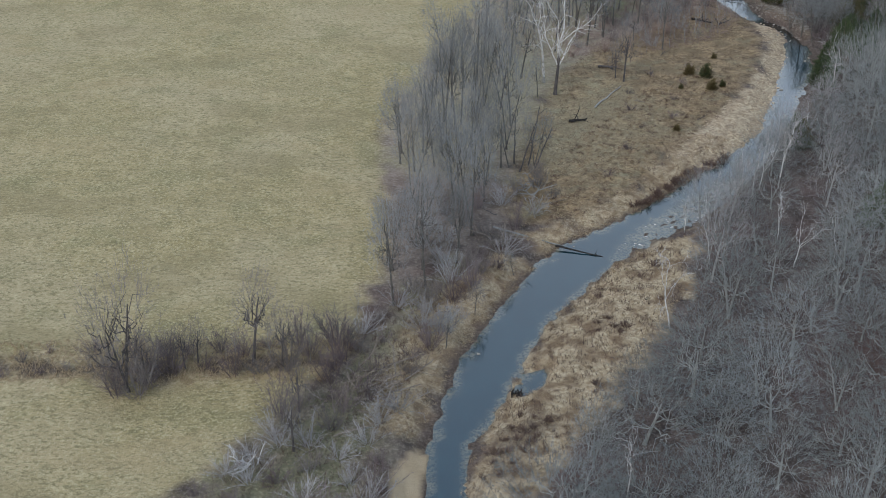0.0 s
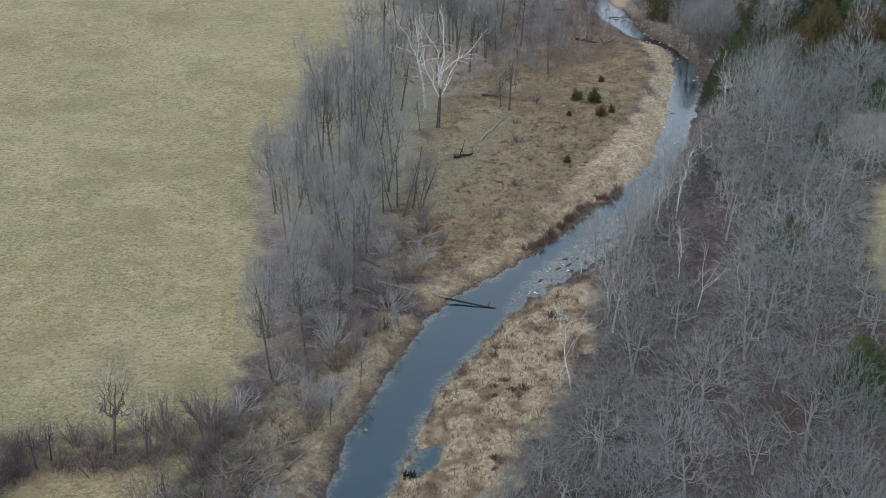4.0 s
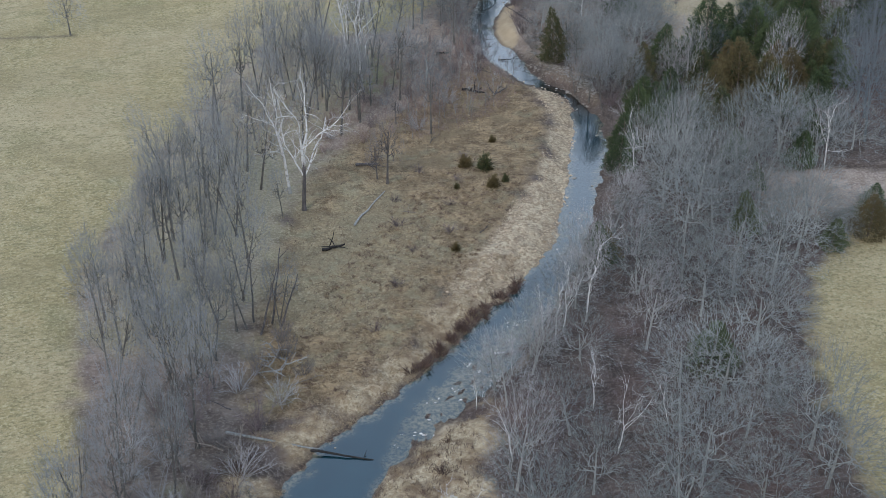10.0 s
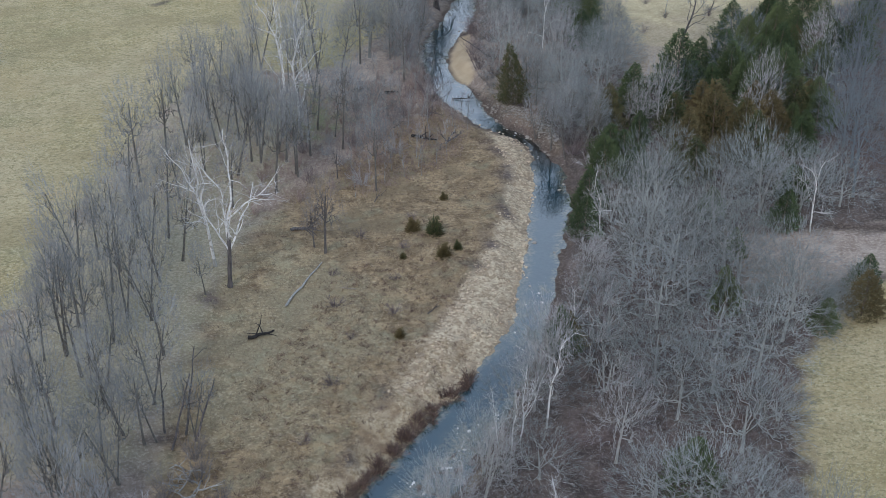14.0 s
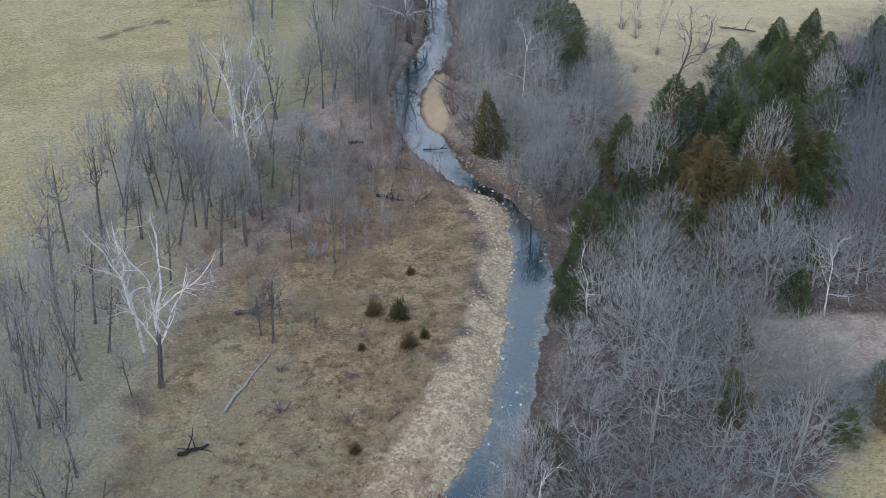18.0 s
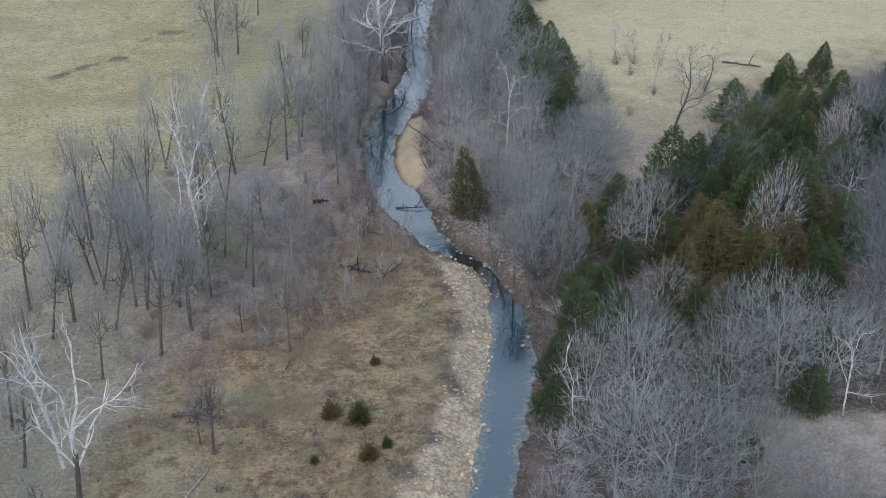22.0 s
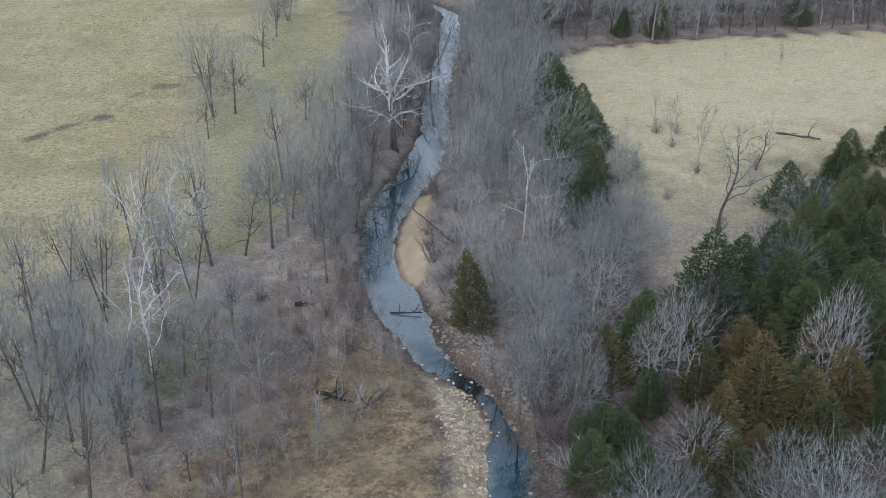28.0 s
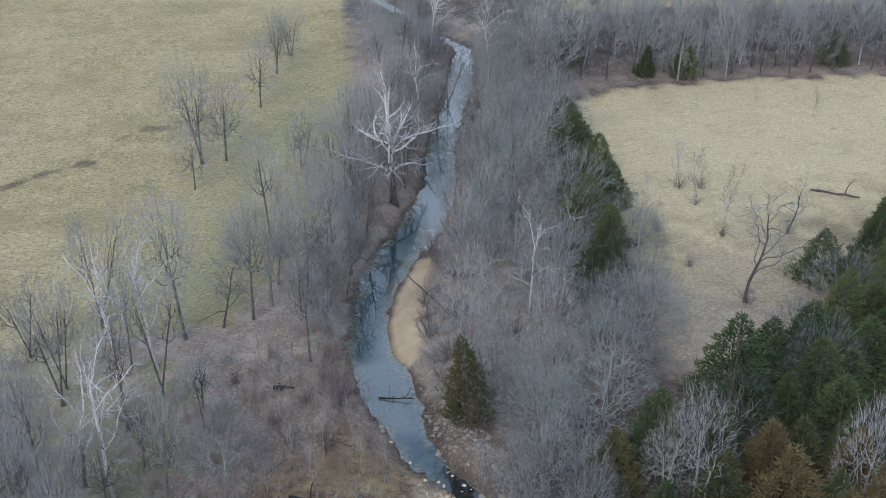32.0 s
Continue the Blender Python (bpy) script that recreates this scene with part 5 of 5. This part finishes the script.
for x, y in DRIFT + scatter(RED_PATCH, 1.1, 30):
    shrub(RED_BUSH, "shrub", x, y, rng.uniform(0.35, 0.8), "low red-brown dead weed clump on the straw bar", "weed clumps")
for x, y, h in [(36.4, 169.1, 2.2), (38.6, 167.7, 2.4), (38.5, 162.6, 1.7), (40.3, 164, 1.1), (31.2, 149, 1.2), (41.5, 176.2, 1.2), (34.2, 163.1, 0.9)]:
    shrub(CEDAR_BUSH, "cedar_bush", x, y, h / 2.2, "small bushy green-brown cedar on the meadow", "cedar bushes", "bush")


# ---- fallen wood ----
def log(name, a, b, r, material, label, seed, stubs=3, sag=0.0):
    g = np.random.default_rng(seed)
    a, b = np.array(a, float), np.array(b, float)
    t = np.linspace(0, 1, 8)[:, None]
    p = a + (b - a) * t + g.normal(0, r * 0.35, (8, 3)) * np.array([1, 1, 0.5]) - np.array([0, 0, sag]) * np.sin(t * math.pi)
    ob = new(name)
    ob.matrix_world = pose(*a)
    trunk, limbs = Tubes(), Tubes()
    trunk.tube(p - a, r * np.linspace(1, 0.45, 8), 8)
    trunk.spikes(np.array([p[0] - a, p[-1] - a]), np.array([p[0] - a - (p[1] - p[0]) * 0.12, p[-1] - a + (p[-1] - p[-2]) * 0.3]), [r, r * 0.45])
    new("trunk", trunk.mesh(name, material)).parent = ob
    for k in range(stubs):
        i = int(g.integers(2, 7))
        w = (b - a) / np.linalg.norm(b - a) * 0.5 + np.append(g.normal(0, 0.8, 2), abs(g.normal(0.4, 0.4)))
        q = bough(g, p[i] - a, w / np.linalg.norm(w), g.uniform(0.8, 2.4) * (0.6 + r * 3), 4, 0.2, 0)
        limb = Tubes()
        limb.tube(q, r * np.linspace(0.4, 0.12, 5), 5)
        new("branch", limb.mesh("branch", material)).parent = ob
    return tagged(ob, label, "log")


log("fallen_log", (5.7, 121.4, 0.3), (13.2, 119, -0.8), 0.14, BARK_GREY, "pale fallen trunk lying on the bank above the creek", 1, 1)
log("fallen_log", (12.6, 119.1, -0.85), (17.6, 117.2, -1.2), 0.12, BARK_BLACK, "wet black fallen trunk reaching into the creek", 2, 1)
log("fallen_log", (21.1, 156.7, 0.12), (25.6, 164, 0.18), 0.13, BARK_ASH, "long pale fallen trunk on the meadow", 3, 1)
log("fallen_log", (17.1, 151.5, 0.2), (19.6, 152.1, 0.3), 0.2, BARK_BLACK, "short black log with broken stubs on the meadow", 4, 4)
log("fallen_log", (23.4, 172, 0.2), (26, 171.8, 0.2), 0.2, BARK_DARK, "dark rotting log on the pale grass", 5, 5)
log("fallen_log", (103.8, 238.6, 0.2), (108.5, 236, 0.2), 0.2, BARK_DARK, "dark fallen trunk in the north field", 6, 3)
log("leaning_branch", (57.6, 217.5, 0.6), (54.3, 222.8, 2.2), 0.12, BARK_DARK, "bare dark branch leaning over the sandbar", 7, 3)
log("leaning_tree", (59.8, 253, -0.6), (61.6, 257, 3.0), 0.18, BARK_DARK, "dark trunk leaning over the creek", 8, 2)
log("fallen_log", (40.4, 208.4, 0.2), (42.1, 208.1, 0.2), 0.22, BARK_BLACK, "short dark log in the undergrowth", 9, 1)
log("fallen_log", (41.2, 193.4, 0.3), (44, 191.4, 0.3), 0.2, BARK_BLACK, "dark tangle of fallen wood on the litter", 10, 6)
for k in range(6):
    log("stump", (6.3 + 0.16 * k, 91.0 + 0.12 * (k * 7 % 5), -1.25), (6.25 + 0.2 * k, 91.0 + 0.15 * (k * 3 % 4), -0.35 - 0.1 * (k % 3)), 0.13, BARK_BLACK, "black wet broken stump at the side pool", 100 + k, 0)
log("dead_branch", (49.6, 207.2, -1.1), (52.6, 206.4, -0.9), 0.09, BARK_BLACK, "black dead branch lying in the creek", 12, 7)
log("dead_branch", (-17.5, 79.4, 0.4), (-15.6, 80.4, 0.9), 0.13, BARK_LOG, "bleached grey dead limb among shrubs", 13, 5)
log("dead_branch", (-9.5, 83.4, 0.5), (-5.2, 85.2, 0.6), 0.1, BARK_LOG, "pale dead limb on the bank", 14, 3)
for k, (x, y, a, ln) in enumerate([(9.6, 136.5, 0.9, 6.5), (10.8, 138.2, 1.2, 7.5), (11.5, 137.2, 0.7, 5.5), (9.0, 138.8, 1.5, 6.0)]):
    log("leaning_tree", (x, y, 0), (x + ln * 0.5 * math.cos(a), y + ln * 0.5 * math.sin(a), ln * 0.85), 0.11, BARK_DARK, "thin dark dead tree leaning over the meadow edge", 40 + k, 4)
for k, (x, y, a, ln) in enumerate([(53.6, 199.5, 0.4, 2.6), (56.8, 196.6, 2.3, 2.0), (59.2, 194.2, 1.2, 2.4), (57.6, 189.6, 0.2, 1.8), (46.5, 199.0, 2.6, 2.2), (44.6, 189.2, 1.9, 2.8),
                                    (39.4, 196.5, 0.8, 2.4), (37.2, 188.3, 2.2, 2.0), (33.5, 176.8, 1.1, 1.8), (28.4, 158.2, 2.9, 1.6), (34.6, 152.4, 0.7, 1.5), (11.6, 127.6, 0.3, 3.0),
                                    (6.2, 125.2, 2.4, 2.6), (10.6, 124.4, 1.2, 2.2)]):
    z = float(lie(np.array([x]), np.array([y]))[0][0]) + 0.1
    log("dead_branch", (x, y, z), (x + ln * math.cos(a), y + ln * math.sin(a), z + 0.15), 0.06, BARK_LOG if k % 2 else BARK_DARK, "thin dead branch lying on the ground", 70 + k, 3)
for k in range(9):
    g = np.random.default_rng(60 + k)
    x, y, a = -6.3 + g.normal(0, 1.5), 90.5 + g.normal(0, 1.6), g.uniform(0.1, 1.0)
    log("dead_branch", (x, y, 0.3), (x + 3.4 * math.cos(a), y + 3.4 * math.sin(a), 0.5 + g.uniform(0, 0.8)), 0.09, BARK_LOG, "bleached dead branch in a tangled heap on the bank", 20 + k, 4)


def brush_heap(x, y, size, n, material, label, seed):
    """A tangle of bleached fallen limbs; the main ones are parts."""
    g = np.random.default_rng(seed)
    ob = new("brush_heap")
    z = float(lie(np.array([x]), np.array([y]))[0][0])
    ob.matrix_world = pose(x, y, z)
    for k in range(n):
        a, ln = g.uniform(0, 6.283), size * g.uniform(0.7, 1.5)
        start = np.append(g.normal(0, size * 0.35, 2), g.uniform(0.0, 0.35))
        w = np.array([math.cos(a), math.sin(a), g.uniform(0.0, 0.55)])
        q = bough(g, start, w / np.linalg.norm(w), ln, 5, 0.22, 0.0)
        q[:, 2] = np.maximum(q[:, 2], 0.04)
        t = Tubes()
        t.tube(q, np.linspace(0.09, 0.03, 6) * g.uniform(0.6, 1.2), 5)
        for _ in range(4):
            j = int(g.integers(1, 5))
            w2 = (q[j] - q[j - 1]) / np.linalg.norm(q[j] - q[j - 1]) + g.normal(0, 0.7, 3)
            t.tube(bough(g, q[j], w2 / np.linalg.norm(w2), ln * g.uniform(0.25, 0.5), 3, 0.25, 0.02), np.linspace(0.038, 0.014, 4), 3)
        new("branch", t.mesh("branch", material)).parent = ob
    return tagged(ob, label, "brush heap", "brush heaps")


brush_heap(-7.6, 92.6, 2.6, 16, BARK_LOG, "tangled heap of bleached fallen limbs on the bank", 301)
brush_heap(-6.2, 89.4, 2.2, 11, BARK_LOG, "heap of grey-brown fallen branches above the creek", 302)
brush_heap(-9.6, 88.6, 2.0, 9, BARK_LOG, "heap of pale dead limbs among shrubs", 303)
brush_heap(-16.2, 80.0, 1.5, 8, BARK_WHITE, "small pile of whitened dead limbs", 304)
brush_heap(-1.8, 105.6, 1.8, 8, BARK_LOG, "heap of brown driftwood on the bank", 305)
brush_heap(6.4, 119.2, 2.0, 9, BARK_LOG, "tangle of dead branches beside the fallen trunk", 306)
brush_heap(11.2, 131.4, 2.4, 10, BARK_ASH, "tangle of fallen limbs at the meadow's edge", 307)
brush_heap(45.4, 190.6, 1.8, 7, BARK_DARK, "dark tangle of fallen branches on leaf litter", 308)


# ---- stones ----
def stone_shape(seed, levels=2):
    bm = bmesh.new()
    bmesh.ops.create_icosphere(bm, subdivisions=levels, radius=0.5)
    g = random.Random(seed)
    off = Vector((g.uniform(0, 50), g.uniform(0, 50), g.uniform(0, 50)))
    for v in bm.verts:
        v.co *= 1 + 0.5 * noise.noise(v.co * 2.2 + off)
        v.co.z *= 0.55
    me = bpy.data.meshes.new("rock")
    bm.to_mesh(me)
    bm.free()
    me.materials.append(STONE)
    return me


ROCKS = [stone_shape(i) for i in range(4)]
BOULDERS = [(49.4, 165.7, 0.9), (48.6, 166.2, 0.6), (46.4, 157, 0.5), (55.9, 177.4, 0.8), (56.8, 178.7, 0.7), (49.4, 202.4, 0.9), (57.6, 233.6, 1.1), (58.4, 233.9, 0.9),
            (56.9, 234.2, 0.7), (55.9, 210.5, 0.6), (3.4, 98.2, 0.6), (14.7, 119.4, 0.4), (50.9, 163.2, 0.5), (58.3, 183.6, 0.6), (54.2, 188.2, 0.7), (49.4, 203, 1.0), (55.2, 187.6, 0.6), (55.6, 188.6, 0.5),
            (56.2, 192.4, 0.8), (57.4, 191.2, 0.7), (58.3, 193, 0.9), (57, 195, 0.7), (54.9, 197.6, 0.6), (56.8, 198.3, 0.8)]
for i, (x, y, s) in enumerate(BOULDERS):
    s *= 0.5
    ob = new("rock", ROCKS[i % 4])
    z = float(lie(np.array([x]), np.array([y]))[0][0])
    ob.matrix_world = pose(x, y, max(z + s * 0.12, LEVEL + s * 0.08), 0, 0, 70 * i) @ Matrix.Diagonal((s * 1.2, s, s * 0.9, 1))
    tagged(ob, "pale weathered rock beside the shallow creek", "rock", "creek rocks")


def spread(poly, n, seed, wet=False):
    """Many random places inside a polygon, with the height of the land."""
    r = np.random.default_rng(seed)
    p = np.array(poly, float)
    lo, hi = p.min(0), p.max(0)
    c = r.uniform(lo, hi, (n, 2))
    c = c[side(c[:, 0], c[:, 1], poly) + 0.6 * wave(c[:, 0], c[:, 1], 4, 17) > 0]
    z, gap, east = lie(c[:, 0], c[:, 1])
    ok = z > LEVEL - (0.16 if wet else 0.0)
    return np.column_stack([c[ok], np.maximum(z[ok], LEVEL - 0.05)])


def stones(name, spots, lo, hi, label, seed, material=STONE):
    r = np.random.default_rng(seed)
    base = np.array([v.co for v in STONE_LOW.vertices])
    face = np.array([list(p.vertices) for p in STONE_LOW.polygons])
    n, m = len(spots), len(base)
    size = lo + (hi - lo) * r.uniform(0, 1, (n, 1, 1)) ** 3
    a = r.uniform(0, 6.283, n)
    rot = np.zeros((n, 3, 3))
    rot[:, 0, 0], rot[:, 0, 1], rot[:, 1, 0], rot[:, 1, 1], rot[:, 2, 2] = np.cos(a), -np.sin(a), np.sin(a), np.cos(a), 1
    v = np.einsum("nij,mj->nmi", rot, base) * size * r.uniform(0.7, 1.3, (n, 1, 3)) + spots[:, None]
    f = face[None] + (np.arange(n) * m)[:, None, None]
    tagged(new(name, solid(name, v.reshape(-1, 3), f.reshape(-1, 3), material)), label, "stones", kind="stuff")


STONE_LOW = stone_shape(9, 1)
stones("gravel", spread(BAR_WEST, 24000, 41), 0.08, 0.34, "pale stones strewn on the gravel bar", 1, PEBBLE)
stones("rubble", spread(RUBBLE, 3200, 42), 0.08, 0.34, "grey stones on the rubble bank", 2)


def loose_stones(poly, n, lo, hi, material, seed):
    """The larger stones one by one, as pieces of the ground."""
    r = np.random.default_rng(seed)
    shapes = []
    for k in range(5):
        me = stone_shape(30 + k, 1)
        me.materials.clear()
        me.materials.append(material)
        shapes.append(me)
    for x, y, z in spread(poly, n, seed, True):
        ob = new("stone", shapes[int(r.integers(5))])
        k = lo + (hi - lo) * r.uniform() ** 2
        ob.parent = GROUND_SHEET
        ob.matrix_world = pose(x, y, max(z, LEVEL - 0.02) + k * 0.1, r.normal(0, 8), r.normal(0, 8), r.uniform(0, 360)) @ Matrix.Diagonal((k * r.uniform(0.9, 1.5), k, k * r.uniform(0.6, 1.0), 1))


WATER_EDGE = [(45.5, 161), (48.2, 168), (51, 176), (52.6, 182), (53.4, 188), (52.4, 194), (50.8, 199), (49, 205), (50.5, 206), (53, 200), (55, 194), (55.6, 188), (54.4, 181), (52.2, 173), (49.6, 165.5), (46.6, 158)]
loose_stones(WATER_EDGE, 620, 0.2, 0.5, PEBBLE, 81)
loose_stones(RUBBLE, 300, 0.16, 0.55, STONE, 82)


def shoal(name, poly, n, seed):
    r = np.random.default_rng(seed)
    p = np.array(poly, float)
    c = r.uniform(p.min(0), p.max(0), (n, 2))
    c = c[(side(c[:, 0], c[:, 1], poly) > 0) & (wave(c[:, 0], c[:, 1], 3.5, 23) > 0.3)]
    stones(name, np.column_stack([c, np.full(len(c), LEVEL - 0.04)]), 0.10, 0.42, "small pale stones breaking the shallow water", seed, PALE_ROCK)


shoal("shoal_stones", RUN, 2600, 43)
shoal("shoal_stones", RAPID, 260, 46)
shoal("shoal_stones", RIFFLE, 900, 44)
shoal("shoal_stones", NARROWS, 420, 45)


# ---- grass, stalks and litter ----
def tufts(name, spots, height, blades, radius, lean, material, label, seed, clumpy=None):
    r = np.random.default_rng(seed)
    if clumpy is not None:
        spots = spots[wave(spots[:, 0], spots[:, 1], 2.4, seed) + 0.6 * wave(spots[:, 0], spots[:, 1], 0.9, seed + 1) > clumpy]
    b = np.repeat(spots, blades, 0)
    b = b + np.column_stack([r.normal(0, height * 0.22, (len(b), 2)), np.zeros(len(b)) - 0.03])
    d = np.column_stack([r.normal(0, lean, (len(b), 2)), np.ones(len(b))])
    h = height * r.uniform(0.45, 1.25, (len(b), 1))
    t = Tubes()
    t.spikes(b, b + d / np.linalg.norm(d, axis=1)[:, None] * h, radius)
    tagged(new(name, t.mesh(name, material)), label, "grass", kind="stuff")


tufts("meadow_stalks", spread(MEADOW, 16000, 51), 0.42, 5, 0.012, 1.7, STALK, "dead brown stalks of the rough meadow", 1)
ROUGH = [(9, 121), (16, 125), (24, 133), (32, 146), (40, 158), (44, 168), (36, 172), (26, 160), (18, 146), (12, 134)]
tufts("tall_stalks", spread(ROUGH, 9000, 71), 0.6, 8, 0.02, 1.4, STALK, "tall matted clumps of dead grass in the rough meadow", 13, 0.35)
tufts("dark_stalks", spread(ROUGH, 9000, 72), 0.5, 8, 0.02, 1.1, STALK_RED, "dark clumps of dead weeds in the rough meadow", 14, 0.5)
tufts("bar_clumps", np.vstack([spread(BAR_EAST, 5000, 73), spread(STRAW_WEST, 1500, 74), spread(BAR_LOW, 3000, 75)]), 0.5, 8, 0.015, 1.1, STALK_RED, "dark weed clumps on the straw bars", 15, 0.55)
tufts("red_stalks", spread(MEADOW, 7000, 52), 0.5, 4, 0.012, 0.7, STALK_RED, "red-brown dead stems of the rough meadow", 2)
tufts("bar_straw", np.vstack([spread(BAR_EAST, 9000, 53), spread(BAR_LOW, 12000, 54), spread(STRAW_WEST, 7000, 55)]), 0.42, 6, 0.014, 1.7, STALK,
      "matted pale straw on the creek bars", 3)
tufts("bank_stems", np.vstack([spread(BAR_EAST, 3000, 56), spread(THICKETS, 6000, 57)]), 0.7, 3, 0.022, 0.4, STALK_RED, "red-brown dead stems on the banks", 4)
tufts("ditch_straw", spread([(-90, 91.5), (-10, 92.5), (-9, 99), (-90, 98.5)], 6000, 58), 0.5, 3, 0.03, 0.6, STALK, "pale dead grass along the hedgerow ditch", 5)
tufts("undergrowth", np.vstack([spread(EAST_LOW, 14000, 59), spread(EAST_HIGH, 5000, 62)]), 0.9, 3, 0.018, 0.5,
      TWIG_RED, "thin reddish undergrowth of the woods", 6)
tufts("pale_undergrowth", np.vstack([spread(WEST_MID, 4000, 60), spread(POLE_WOOD, 4500, 61), spread(LITTER, 4000, 68)]), 0.8, 3, 0.018, 0.5, STALK_PINK,
      "thin pinkish undergrowth of the west bank", 12)
tufts("north_undergrowth", spread(NORTH, 6000, 67), 1.6, 3, 0.025, 0.5, TWIG_RED, "dark tangled undergrowth of the north wood", 11)
tufts("litter_grass", np.vstack([spread(GREEN_WEST, 12000, 63)]), 0.25, 3, 0.025, 0.8, GRASS, "sparse dry grass under the trees", 7)
FIELD_NEAR = [(-60, 72), (-14, 72), (-9.5, 100), (-7, 125), (-8, 145), (-3, 172), (9, 207), (19, 228), (46, 256), (52, 271), (54, 320), (-20, 320), (-75, 205)]
tufts("field_grass", spread(FIELD_NEAR, 48000, 64), 0.22, 1, 0.03, 1.2, GRASS, "short dry tufts of the mown hay field", 8)
tufts("field_grass", spread(FIELD_NORTH, 26000, 65), 0.3, 1, 0.03, 1.0, GRASS, "dry tufts of the pale north field", 9)
tufts("field_grass", spread([(55, 76), (58, 108), (61, 121), (66, 133), (72, 140), (81, 147), (95, 149), (95, 76)], 14000, 66), 0.25, 2, 0.03, 1.0, GRASS,
      "short dry tufts of the east hay field", 10)
